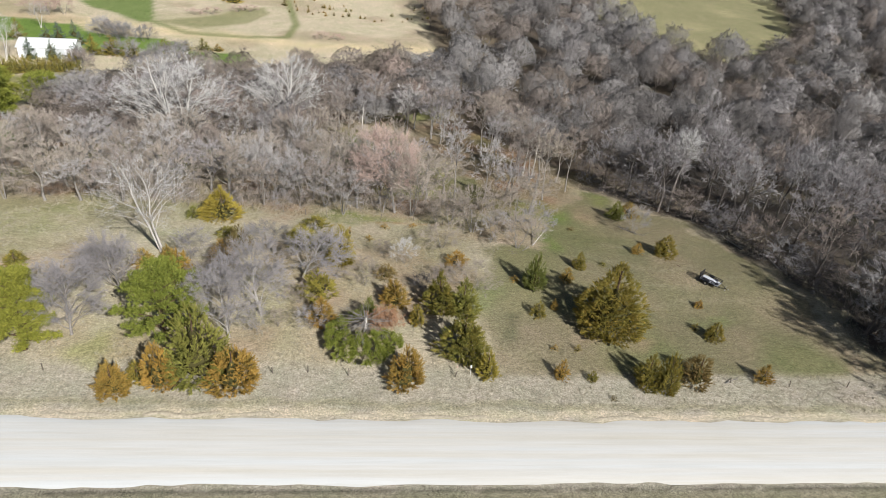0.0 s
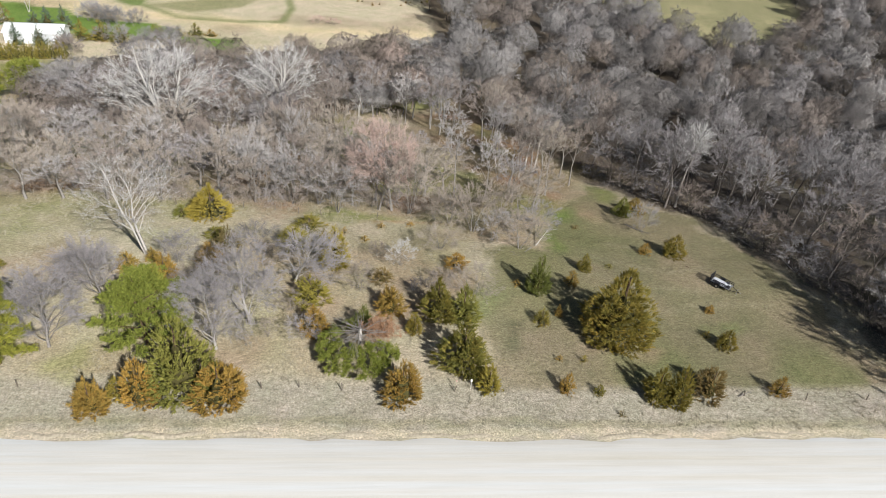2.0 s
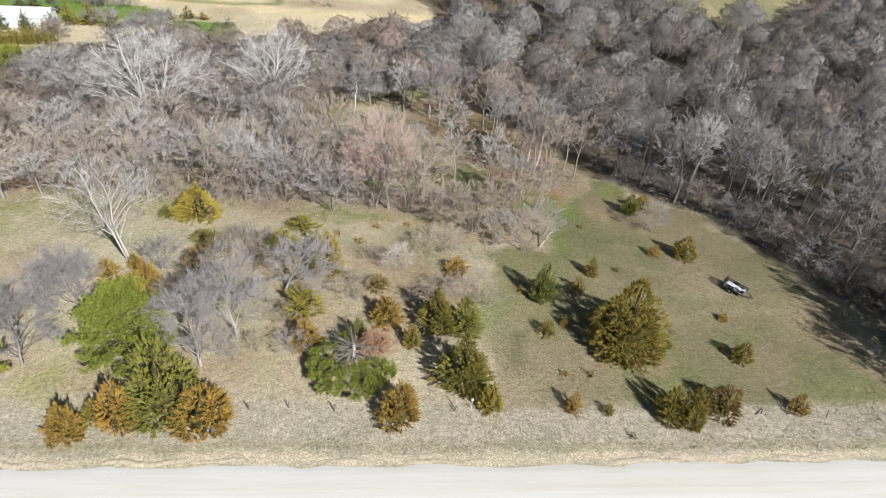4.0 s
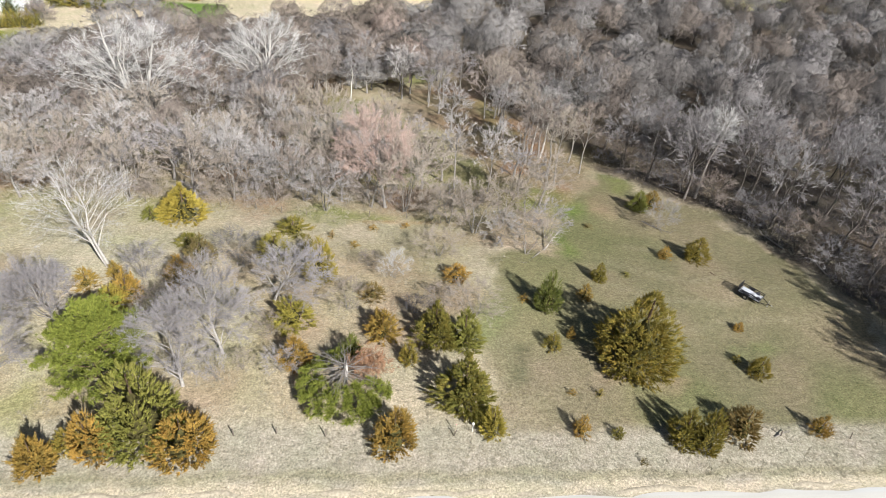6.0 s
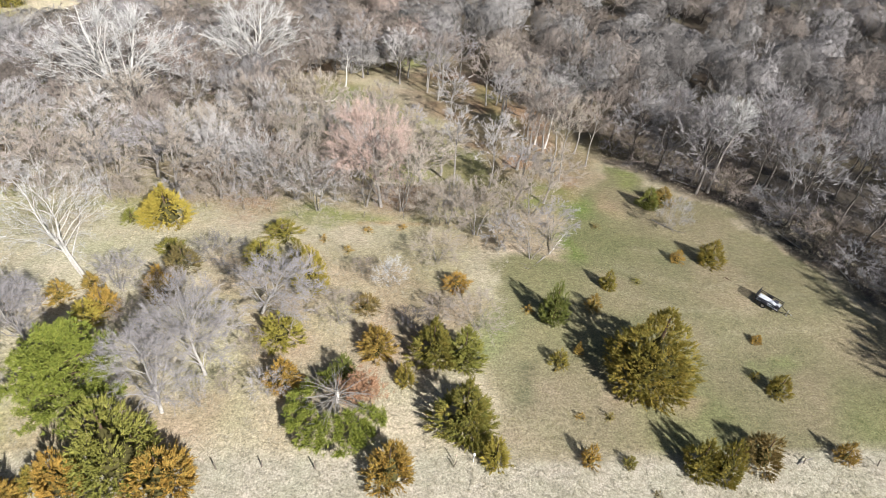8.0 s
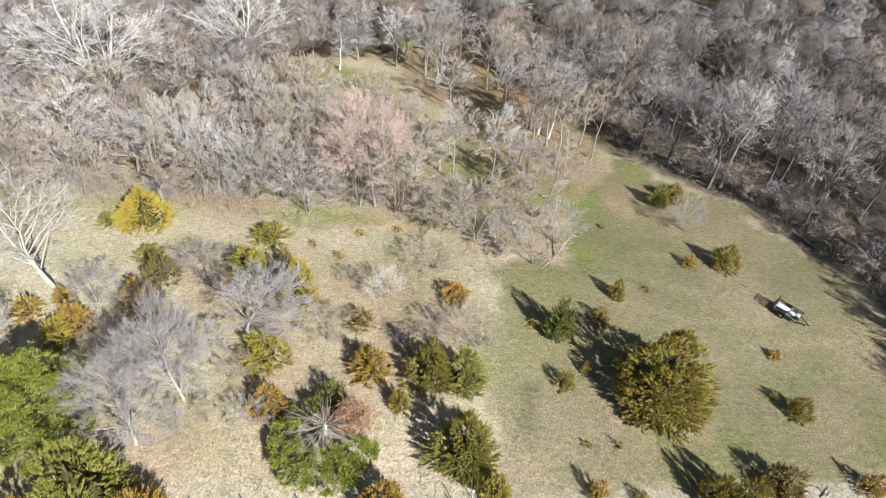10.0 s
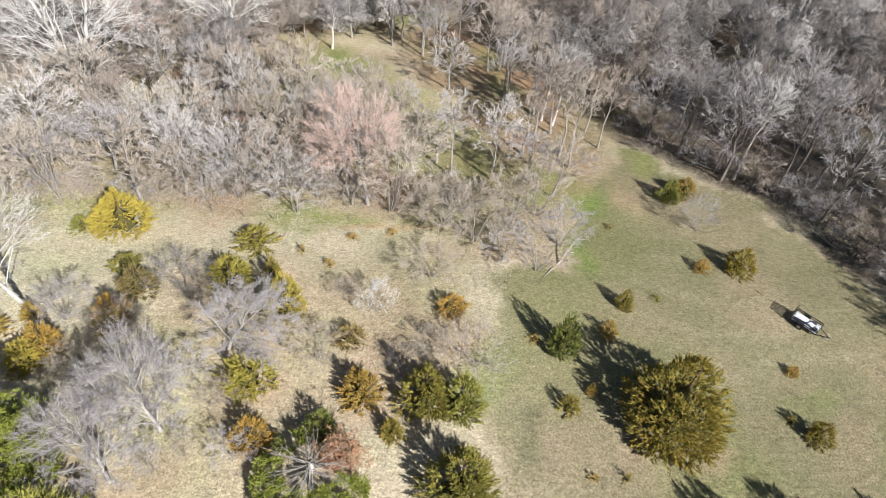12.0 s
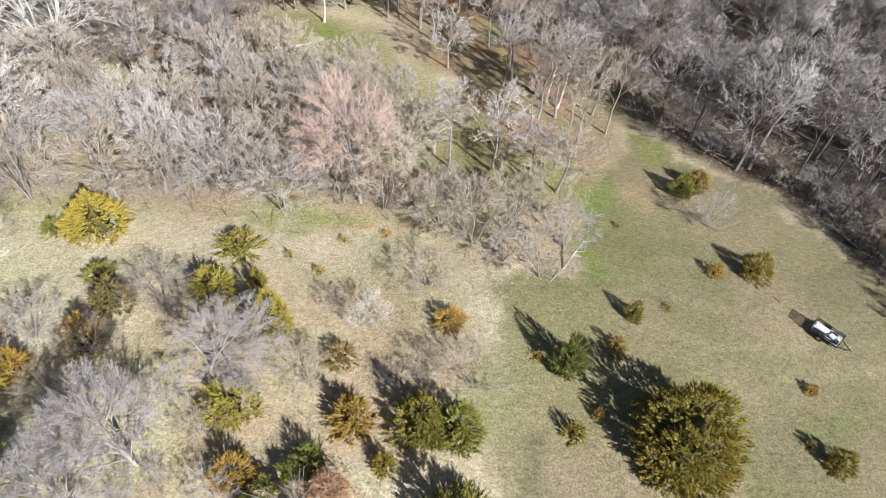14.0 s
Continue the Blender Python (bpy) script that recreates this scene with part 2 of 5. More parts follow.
TRAIL = [(-6, 134), (3, 124), (9, 112), (14, 100), (20, 92), (29, 88)]


def cover(x, y):
    """The base colour of the ground at each place, some brightness and shade included."""
    wx = x + (wave(x, y, 5, 11) - 0.5) * 5 + (wave(x, y, 1.4, 12) - 0.5) * 1.6
    wy = y + (wave(x, y, 5, 13) - 0.5) * 5 + (wave(x, y, 1.4, 14) - 0.5) * 1.6
    c = np.tile(np.array((0.5, 0.442, 0.33)), (len(x), 1))

    def lay(colour, mask):
        m = np.clip(mask, 0, 1)[:, None]
        c[:] = c * (1 - m) + np.array(colour) * m

    spots = lambda size, k, low, high: np.clip((wave(x, y, size, k) - low) / (high - low), 0, 1)  # noqa: E731
    lay((0.36, 0.325, 0.18), 0.65 * spots(9, 21, 0.5, 0.8) * (y > 50))
    lay((0.40, 0.3, 0.22), 0.6 * spots(6, 22, 0.55, 0.8) * (y > 50))
    lay((0.44, 0.405, 0.335), np.clip((51 - y) / 2, 0, 1))
    # pale straw by the dead tree, overexposed brightness put into the ground colour
    lay((0.50, 0.45, 0.34), 0.8 * np.clip(1.5 - np.hypot((wx + 23) / 9, (wy - 73) / 7), 0, 1))
    lay((0.5, 0.46, 0.31), 0.85 * np.clip((-14 - wx) / 8, 0, 1) * np.clip((wy - 68) / 6, 0, 1) * np.clip(wave(x, y, 5, 34) * 1.5, 0, 1))
    # farmland behind
    back = np.clip((y - 165) / 12, 0, 1)
    lay((0.60, 0.525, 0.39), back)
    lay((0.72, 0.60, 0.39), back * np.clip(1 - abs(wy - 212 - 0.12 * abs(x + 20)) / 9, 0, 1))
    lay((0.38, 0.30, 0.21), 0.5 * back * spots(14, 23, 0.66, 0.8))
    lay((0.36, 0.34, 0.19), 0.35 * back * spots(18, 24, 0.64, 0.8))
    lay((0.17, 0.26, 0.06), np.maximum(inside(x, wy, FAR_LAWN, 1.5), inside(x, y, LAWN_PATCH, 1.2)))
    lay((0.32, 0.31, 0.14), inside(wx, wy, FRONT_LAWN, 3))
    lay((0.20, 0.26, 0.09), inside(x, y, FAR_GREEN, 1))
    lay((0.24, 0.25, 0.11), 0.7 * inside(x, y, LOOP, 2))
    lay((0.22, 0.25, 0.10), 0.8 * along(x, y, RING, 2.6))
    lay((0.22, 0.27, 0.10), inside(wx, wy, LEFT_GREEN, 3))
    lay((0.45, 0.37, 0.25), along(wx, wy, [(-80, 137), (-70, 143)], 9))
    # woodland floor; the right-hand litter is coloured darker to carry the trees' shade
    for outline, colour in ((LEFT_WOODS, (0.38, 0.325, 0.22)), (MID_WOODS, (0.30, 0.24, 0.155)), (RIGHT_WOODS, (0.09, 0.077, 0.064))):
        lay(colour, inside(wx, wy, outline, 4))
    woods = np.maximum(inside(x, y, LEFT_WOODS, 4), inside(x, y, MID_WOODS, 4))
    lay((0.36, 0.20, 0.13), 0.55 * woods * spots(6, 26, 0.55, 0.75))
    lay((0.24, 0.27, 0.09), 0.7 * woods * spots(8, 27, 0.5, 0.7))
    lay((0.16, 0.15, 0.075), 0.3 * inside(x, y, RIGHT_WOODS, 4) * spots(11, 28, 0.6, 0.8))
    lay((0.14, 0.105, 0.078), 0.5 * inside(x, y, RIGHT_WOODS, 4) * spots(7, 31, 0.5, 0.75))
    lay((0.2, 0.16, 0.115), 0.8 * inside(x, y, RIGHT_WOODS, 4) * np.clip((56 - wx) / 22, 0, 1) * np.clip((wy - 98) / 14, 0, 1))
    lay((0.29, 0.275, 0.155), inside(x, y, RIGHT_FIELD, 4))
    lay((0.36, 0.33, 0.19), inside(x, y, RIGHT_FIELD, 4) * spots(13, 25, 0.5, 0.75))
    lay((0.5, 0.5, 0.5), 0.5 * along(wx, wy, CREEK, 4) * (wave(x, y, 6, 37) > 0.4))
    lay((0.27, 0.25, 0.12), 0.8 * along(wx, wy, TRAIL, 7))
    lay((0.20, 0.25, 0.07), 0.8 * np.clip(1.4 - np.hypot(wx + 1, (wy - 128)) / 5, 0, 1))
    # the mown lot
    wild = np.clip((y - 49.5) / 6, 0.1, 1)
    lot = inside(x + (wx - x) * wild, y + (wy - y) * wild, LOT, 0.9)
    lot = lot * np.clip(0.35 + (x - 12.5) / 6 + 0.7 * (wave(x, y, 2, 41) - 0.5), 0, 1)
    lay((0.232, 0.212, 0.13), lot)
    lay((0.34, 0.295, 0.205), 0.75 * lot * np.clip((23 - x) / 6, 0, 1))
    lay((0.30, 0.25, 0.17), 0.75 * lot * spots(7, 29, 0.5, 0.75))
    lay((0.2, 0.215, 0.095), 0.6 * lot * spots(10, 30, 0.55, 0.8))
    for line in ([(30, 74), (35, 71.5), (41, 71), (46, 73)], [(28, 69.5), (34, 67), (41, 66.5), (50, 70)], [(33, 78), (38, 76.8), (43, 77.5)], [(35, 62), (41, 64), (50, 64.5)]):
        lay((0.33, 0.30, 0.205), 0.45 * along(x, y + 0.5 * (wave(x, y, 3, 38) - 0.5), line, 0.9))
    for line in ([(17.2, 58.6), (16.6, 56.4), (16.4, 54.8)], [(16.5, 58.4), (15.9, 56.2), (15.8, 54.9)]):
        lay((0.15, 0.14, 0.085), 0.75 * along(x, y + 0.4 * (wave(x, y, 0.9, 40) - 0.5), line, 0.8))
    # green flushes and bare patches
    for gx, gy, rx, ry, colour in (
        (29.5, 86.5, 3, 2.5, (0.16, 0.24, 0.05)), (26, 79, 2.2, 3.5, (0.17, 0.24, 0.06)), (14.0, 62.5, 2.6, 3.6, (0.16, 0.24, 0.07)), (1, 84, 8, 1.6, (0.25, 0.27, 0.09)),
        (-25, 55, 4, 2.5, (0.27, 0.28, 0.13)), (41, 59, 2, 1.5, (0.2, 0.25, 0.09)), (39, 97, 2, 3, (0.22, 0.25, 0.08)), (23, 89, 3, 1.8, (0.2, 0.25, 0.07)),
        (-27.5, 61, 4.5, 8, (0.62, 0.56, 0.42)), (-23.4, 59.5, 3.0, 5.5, (0.74, 0.68, 0.52)), (-14, 61, 5, 5, (0.58, 0.52, 0.4)), (-30, 74, 8, 5, (0.58, 0.53, 0.4)), (-27.5, 51.8, 3.2, 1.6, (0.36, 0.36, 0.15)), (-43, 79, 6, 5, (0.34, 0.35, 0.17)), (-6, 71, 7, 5, (0.45, 0.35, 0.26)), (3, 62, 5, 5, (0.46, 0.35, 0.25)), (-1, 54.5, 4, 2.5, (0.47, 0.355, 0.25)),
        (-1, 83.8, 6, 1.6, (0.21, 0.26, 0.07)), (4.5, 82.2, 6, 1.0, (0.42, 0.27, 0.14)), (27, 93, 4, 2.5, (0.19, 0.25, 0.07)), (34.5, 90, 2.2, 4, (0.42, 0.31, 0.21)), (40, 112, 4, 4, (0.3, 0.23, 0.1)), (8, 105, 6, 6, (0.3, 0.32, 0.12)), (-9, 118, 7, 5, (0.28, 0.31, 0.11)),
        (20, 53, 8, 4, (0.31, 0.255, 0.185)), (-22, 84, 9, 2.2, (0.27, 0.28, 0.11)), (36, 92, 4, 3, (0.3, 0.235, 0.16)), (16, 57, 1.1, 2.6, (0.2, 0.2, 0.12)), (-40, 84, 10, 3, (0.28, 0.28, 0.12)), (28, 53, 3.2, 1, (0.36, 0.27, 0.19))):
        lay(colour, (0.15 + 0.6 * wave(x, y, 1.3, 33)) * np.clip(1.6 - 1.2 * np.hypot((wx - gx) / rx, (wy - gy) / ry), 0, 1))
    # the road's edges: dust-washed far shoulder, grass strips, thin dark line on the near side
    lay((0.62, 0.55, 0.42), 0.9 * np.clip(1.4 - abs(y + 1.6 * (wave(x, y, 2.5, 35) - 0.5) - 43.7) / 0.7, 0, 1))
    lay((0.33, 0.31, 0.2), 0.65 * np.clip(1.3 - abs(y + 0.9 * (wave(x, y, 3.0, 39) - 0.5) - 45.0) / 0.5, 0, 1))
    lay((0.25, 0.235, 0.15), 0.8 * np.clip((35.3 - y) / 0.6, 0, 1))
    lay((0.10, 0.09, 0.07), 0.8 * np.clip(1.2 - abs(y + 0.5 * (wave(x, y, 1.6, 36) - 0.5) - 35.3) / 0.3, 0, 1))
    return c


def steps(*runs):
    """Grid lines: (from, to, spacing) runs laid end to end."""
    out = []
    for a, b, s in runs:
        out += list(np.linspace(a, b, max(1, round((b - a) / s)), endpoint=False))
    return np.array(out + [runs[-1][1]])


def lay_land():
    xs = steps((-3000, -600, 400), (-600, -160, 30), (-160, -120, 4), (-120, -60, 1.5), (-60, 75, 0.85), (75, 230, 4), (230, 600, 40), (600, 3000, 400))
    ys = steps((-3000, -100, 500), (-100, 28, 12), (28, 33, 1), (33, 46, 0.45), (46, 110, 0.8), (110, 150, 1.4), (150, 270, 1.8), (270, 290, 4), (290, 400, 8), (400, 900, 70), (900, 4200, 500))
    gx, gy = np.meshgrid(xs, ys)
    x, y = gx.ravel(), gy.ravel()
    n, k = len(xs), len(ys)
    i = (np.arange(k - 1)[:, None] * n + np.arange(n - 1)[None, :]).ravel()
    tris = np.concatenate([np.stack([i, i + 1, i + n + 1], 1), np.stack([i, i + n + 1, i + n], 1)])
    me = fast_mesh("ground", np.stack([x, y, land(x, y)], 1), tris, GROUND)
    me.polygons.foreach_set("use_smooth", [True] * len(me.polygons))
    tint = me.color_attributes.new("tint", "FLOAT_COLOR", "POINT")
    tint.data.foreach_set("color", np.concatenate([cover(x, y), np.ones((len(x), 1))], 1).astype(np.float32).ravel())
    tagged(new("ground", me), "rolling ground of dry straw grass, mown turf and leaf litter", "ground", kind="structure")


lay_land()


def lay_road():
    xs = steps((-1500, -120, 60), (-120, 120, 1.0), (120, 1500, 60))
    rows = []
    for s in np.linspace(0, 1, 15):
        low, high = 35.55 + 0.35 * (wave(xs, 0 * xs, 6, 41) - 0.5) + 0.3 * wave(xs, 0 * xs, 1.7, 42), 43.35 + 0.5 * (wave(xs, 0 * xs, 8, 43) - 0.5) + 0.55 * (wave(xs, 0 * xs, 1.9, 44) - 0.5)
        y = low + (high - low) * s
        crown = 0.16 * (1 - (2 * s - 1) ** 2)
        edge = -0.06 if s in (0, 1) else 0.0
        rows.append(np.stack([xs, y, np.interp(y, (35, 44), (-0.5, -0.58)) + 0.035 + crown + edge], 1))
    v = np.concatenate(rows)
    n = len(xs)
    i = (np.arange(14)[:, None] * n + np.arange(n - 1)[None, :]).ravel()
    tris = np.concatenate([np.stack([i, i + 1, i + n + 1], 1), np.stack([i, i + n + 1, i + n], 1)])
    tagged(new("road", fast_mesh("road", v, tris, GRAVEL)), "straight white crushed-limestone gravel road with worn wheel tracks", "road", kind="structure")



def lay_berm():
    """The low windrow of loose gravel along the road's far edge."""
    xs = steps((-140, 140, 0.35))
    mid = 43.62 + 0.5 * (wave(xs, 0 * xs, 8, 43) - 0.5) + 0.5 * (wave(xs, 0 * xs, 1.3, 45) - 0.5)
    tall = 0.1 * np.clip(wave(xs, 0 * xs, 3.0, 46) * 1.6 - 0.35, 0.0, 1) * (0.5 + wave(xs, 0 * xs, 0.8, 47))
    rows = [np.stack([xs, mid + dy, np.full(len(xs), -0.57) + tall * up - 0.02 * (up == 0)], 1) for dy, up in ((-0.42, 0), (-0.15, 0.9), (0.08, 1.0), (0.36, 0))]
    n = len(xs)
    i = (np.arange(3)[:, None] * n + np.arange(n - 1)[None, :]).ravel()
    tris = np.concatenate([np.stack([i, i + 1, i + n + 1], 1), np.stack([i, i + n + 1, i + n], 1)])
    tagged(new("road_shoulder", fast_mesh("road_shoulder", np.concatenate(rows), tris, DIRT)), "low ragged windrow of tan gravel along the road", "road shoulder", kind="structure")


lay_road()
lay_berm()


# ---- bare trees ----
def tube(verts, tris, points, radii, sides):
    first = len(verts)
    for k, (p, r) in enumerate(zip(points, radii)):
        ahead = (points[min(k + 1, len(points) - 1)] - points[max(k - 1, 0)]).normalized()
        side = ahead.orthogonal().normalized()
        other = ahead.cross(side)
        for s in range(sides):
            a = 2 * math.pi * s / sides
            verts.append(p + side * (r * math.cos(a)) + other * (r * math.sin(a)))
    for k in range(len(points) - 1):
        for s in range(sides):
            a, b = first + k * sides + s, first + k * sides + (s + 1) % sides
            tris += [(a, b, b + sides), (a, b + sides, a + sides)]


def off_axis(rng, d, angle, turn):
    side = d.orthogonal().normalized()
    side = Matrix.Rotation(turn, 3, d) @ side
    return (d * math.cos(angle) + side * math.sin(angle)).normalized()


def bough(rng, start, d, length, count, lift, wobble):
    pts, p = [start], start.copy()
    for _ in range(count):
        d = (d + Vector((rng.uniform(-wobble, wobble), rng.uniform(-wobble, wobble), lift + rng.uniform(-wobble, wobble) * 0.5))).normalized()
        p = p + d * (length / count)
        pts.append(p.copy())
    return pts


def bare_tree(seed, high, wide, bare=0.3, stems=1, limbs=9, subs=6, fans=7, twigs=5, twig=1.3, thick=0.016, thin=0.012, lean=0.06, lift=0.5, spread=0.36, light=False):
    """Wood (trunk and limbs) and twigs of a leafless tree with a domed crown, as two pairs of vertices and triangles."""
    rng = random.Random(seed)
    wood, wt, ends, spines = [], [], [], []
    a, b = wide / 2, high * (1 - bare) / 2
    middle = Vector((lean * high * rng.uniform(-0.7, 0.7), lean * high * rng.uniform(-0.7, 0.7), high * (1 + bare) / 2))
    r0 = high * thick / math.sqrt(stems) * 1.2
    for s in range(stems):
        turn = 2 * math.pi * (s + rng.random() * 0.5) / stems
        foot = Vector((math.cos(turn), math.sin(turn), 0)) * 0.12 * (stems > 1) - Vector((0, 0, 0.15))
        aim = middle + Vector((math.cos(turn) * a * 0.42 * (stems > 1), math.sin(turn) * a * 0.42 * (stems > 1), b * rng.uniform(0.6, 0.85)))
        spine = [foot.lerp(aim, k / 6) + Vector((rng.uniform(-1, 1), rng.uniform(-1, 1), 0)) * 0.02 * high * (k > 0) for k in range(7)]
        tube(wood, wt, spine, [r0 * (1.3, 0.95, 0.8, 0.62, 0.44, 0.26, 0.1)[k] for k in range(7)], 3 if light else 6)
        spines.append((turn, spine))
        ends.append(spine[4:])
    for k in range(limbs):
        up = -0.3 + 1.25 * (k + rng.random()) / limbs
        out = math.sqrt(max(0.05, 1 - min(1, up) ** 2))
        turn = k * 2.4 + rng.uniform(-0.4, 0.4)
        far = rng.uniform(0.62, 1.0)
        end = middle + Vector((a * out * math.cos(turn), a * out * math.sin(turn), b * min(up, 0.97))) * far
        spine = min(spines, key=lambda s: (s[1][4] - end).length)[1]
        level = max(high * bare * 0.75, end.z - 0.9 * math.hypot(end.x - spine[3].x, end.y - spine[3].y))
        f = min(5.4, max(0.6, 6 * level / max(spine[6].z, 0.1)))
        start = spine[int(f)].lerp(spine[int(f) + 1], f - int(f))
        span = end - start
        bow = start + span * 0.45 + Vector((-span.x * 0.1, -span.y * 0.1, span.length * 0.14 * (1 + lift)))
        limb = []
        for g in (0, 0.25, 0.5, 0.75, 1):
            p = start * (1 - g) ** 2 + bow * 2 * g * (1 - g) + end * g * g
            limb.append(p + Vector((rng.uniform(-1, 1), rng.uniform(-1, 1), rng.uniform(-1, 1))) * 0.05 * span.length * (g > 0))
        r1 = r0 * 0.42 * (1.1 - 0.1 * f)
        if light:
            tube(wood, wt, limb[::2], [r1, r1 * 0.55, r1 * 0.12], 3)
        else:
            tube(wood, wt, limb, [r1, r1 * 0.78, r1 * 0.55, r1 * 0.34, r1 * 0.12], 4)
        for j in range(subs):
            g = 1.2 + 2.6 * (j + rng.random() * 0.8) / subs
            at = limb[int(g)].lerp(limb[int(g) + 1], g - int(g))
            tip = end.lerp(at, 0.35) + Vector((rng.gauss(0, a * 0.26), rng.gauss(0, a * 0.26), rng.gauss(0.12 * b, b * 0.22)))
            off = Vector(((tip.x - middle.x) / a, (tip.y - middle.y) / a, (tip.z - middle.z) / b))
            if off.length > 1:
                off = off / off.length * rng.uniform(0.86, 1.0)
                tip = middle + Vector((off.x * a, off.y * a, off.z * b))
            sub = [at, at.lerp(tip, 0.5) + Vector((rng.gauss(0, 1), rng.gauss(0, 1), rng.gauss(0, 1))) * 0.07 * (tip - at).length, tip]
            if not light:
                tube(wood, wt, sub[::2], [r1 * 0.24, r1 * 0.06], 3)
            ends.append(sub)
        ends.append(limb[2:])
    # branchlets fan out along every branch, and each carries its own spray of fine twigs
    nr = np.random.RandomState(seed)

    def unit(v):
        return v / (np.linalg.norm(v, axis=1, keepdims=True) + 1e-9)

    def blade(at, way, size, half):
        flat = unit(np.cross(way, nr.normal(0, 1, way.shape))) * half[:, None]
        return np.stack([at - flat, at + flat, at + way * size[:, None]], 1)

    n = len(ends) * fans
    pick = np.repeat(np.arange(len(ends)), fans)
    f = (0.12 + 0.88 * nr.rand(n) ** 0.7)[:, None]
    p0, p1, p2 = (np.array([e[i] for e in ends])[pick] for i in (0, 1, -1))
    start = np.where(f < 0.5, p0 + (p1 - p0) * 2 * f, p1 + (p2 - p1) * (2 * f - 1))
    heart = unit((start - np.array(middle)) / np.array((a, a, b)))
    way = unit(unit(p2 - p0) * 0.75 + heart * 0.4 + np.array((0, 0, 0.1 + 0.25 * lift)) + nr.normal(0, spread, (n, 3)))
    size = twig * (0.45 + 0.75 * nr.rand(n))
    blades = [blade(start, way, size, thin * (0.7 + 0.6 * nr.rand(n)))]
    k = np.repeat(np.arange(n), twigs)
    m = len(k)
    g = 0.15 + 0.8 * nr.rand(m)
    blades.append(blade(start[k] + way[k] * (g * size[k])[:, None], unit(way[k] + nr.normal(0, spread * 1.6, (m, 3))), size[k] * (0.35 + 0.4 * nr.rand(m)), thin * (0.6 + 0.8 * nr.rand(m))))
    tv = np.concatenate(blades).reshape(-1, 3)
    return (np.array([tuple(v) for v in wood]), np.array(wt)), (tv, np.arange(len(tv)).reshape(-1, 3))


def crown_dome(seed, a, b, middle, around=11):
    """A lumpy dome that fills the inner crown of a tree."""
    nr = np.random.RandomState(300 + seed)
    dome, faces = [], []
    for i, up in enumerate((-0.75, -0.4, 0.0, 0.4, 0.75, 0.97)):
        for j in range(around):
            turn = 2 * math.pi * (j + 0.5 * (i % 2)) / around
            lump = 0.92 * (0.62 + 0.5 * float(wave(turn * 1.3 + 7, up * 2.2 + 5, 1, seed)) + nr.uniform(-0.1, 0.1))
            out = math.sqrt(1 - up * up) * lump
            dome.append((a * out * math.cos(turn), a * out * math.sin(turn), middle + b * up * lump))
    for i in range(5):
        for j in range(around):
            p, q = i * around + j, i * around + (j + 1) % around
            faces += [(p, q, q + around), (p, q + around, p + around)]
    return np.array(dome), np.array(faces)


TREES = {}


def tree_meshes(key, bark, twig_colour, **how):
    if (key, twig_colour) not in TREES:
        (wv, wt), (tv, tt) = bare_tree(**how)
        crown = fast_mesh("crown", tv, tt, TWIG[twig_colour])
        TREES[key, twig_colour] = fast_mesh("trunk", wv, wt, bark), crown
    return TREES[key, twig_colour]


KINDS = {  # the size that each kind is grown at, and how
    "wood_tree": dict(high=11.0, wide=8.5, bare=0.2, limbs=11, subs=5, fans=8, twigs=6, twig=0.85, thin=0.024, thick=0.0125),
    "wood_tree_slim": dict(high=11.0, wide=6.0, bare=0.38, limbs=9, subs=5, fans=8, twigs=6, twig=0.75, thin=0.019, thick=0.0115, lift=0.9),
    "thicket_tree": dict(high=7.0, wide=7.0, bare=0.1, stems=3, limbs=12, subs=5, fans=8, twigs=6, twig=0.7, thick=0.0125, thin=0.018, lift=0.9),
    "shrub": dict(high=4.0, wide=6.0, bare=0.02, stems=4, limbs=14, subs=6, fans=9, twigs=6, twig=0.62, thick=0.013, thin=0.0074, lift=0.7),
    "edge_brush": dict(high=4.0, wide=6.0, bare=0.02, stems=4, limbs=11, subs=4, fans=7, twigs=5, twig=0.8, thick=0.013, thin=0.011, lift=0.7),
    "low_brush": dict(high=4.0, wide=6.0, bare=0.02, stems=3, limbs=8, subs=3, fans=5, twigs=5, twig=1.2, thick=0.02, thin=0.03, light=True),
    "open_tree": dict(high=8.0, wide=7.5, bare=0.08, limbs=17, subs=8, fans=12, twigs=9, twig=0.75, thick=0.013, thin=0.0078, lean=0.25, lift=0.6),
    "spreading_tree": dict(high=14.0, wide=20.0, bare=0.16, stems=2, limbs=22, subs=9, fans=7, twigs=6, twig=1.3, thick=0.03, thin=0.014, lift=0.6),
    "dead_tree": dict(high=12.0, wide=8.0, bare=0.14, stems=2, limbs=24, subs=6, fans=5, twigs=4, twig=0.9, thick=0.011, thin=0.0075, lift=0.8),
    "poplar": dict(high=13.0, wide=4.4, bare=0.46, limbs=14, subs=6, fans=7, twigs=5, twig=1.0, thick=0.013, thin=0.01, lift=1.3, spread=0.24),
}


def bare(kind, x, y, high, wide, twig_colour, label, seed=0, turn=None, bark=None, group="", name="bare_tree", lean=(0, 0)):
    how = KINDS[kind]
    trunk, crown = tree_meshes((kind, seed, bark), {None: BARK, "pale": PALE_BARK, "silver": SILVER_BARK, "dark": WOOD_BARK}[bark], twig_colour, seed=seed * 17 + 5, **how)
    s, sz = wide / how["wide"], high / how["high"]
    m = pose(x, y, ground_at(x, y), lean[0], lean[1], 0) @ pose(0, 0, 0, 0, 0, hashed(x, y, 3) * 360 if turn is None else turn) @ Matrix.Diagonal((s, s, sz, 1))
    ob = empty(name, m, label, "shrub" if name == "shrub" else "tree", group)
    child("trunk", trunk, ob)
    child("crown", crown, ob)
    return ob


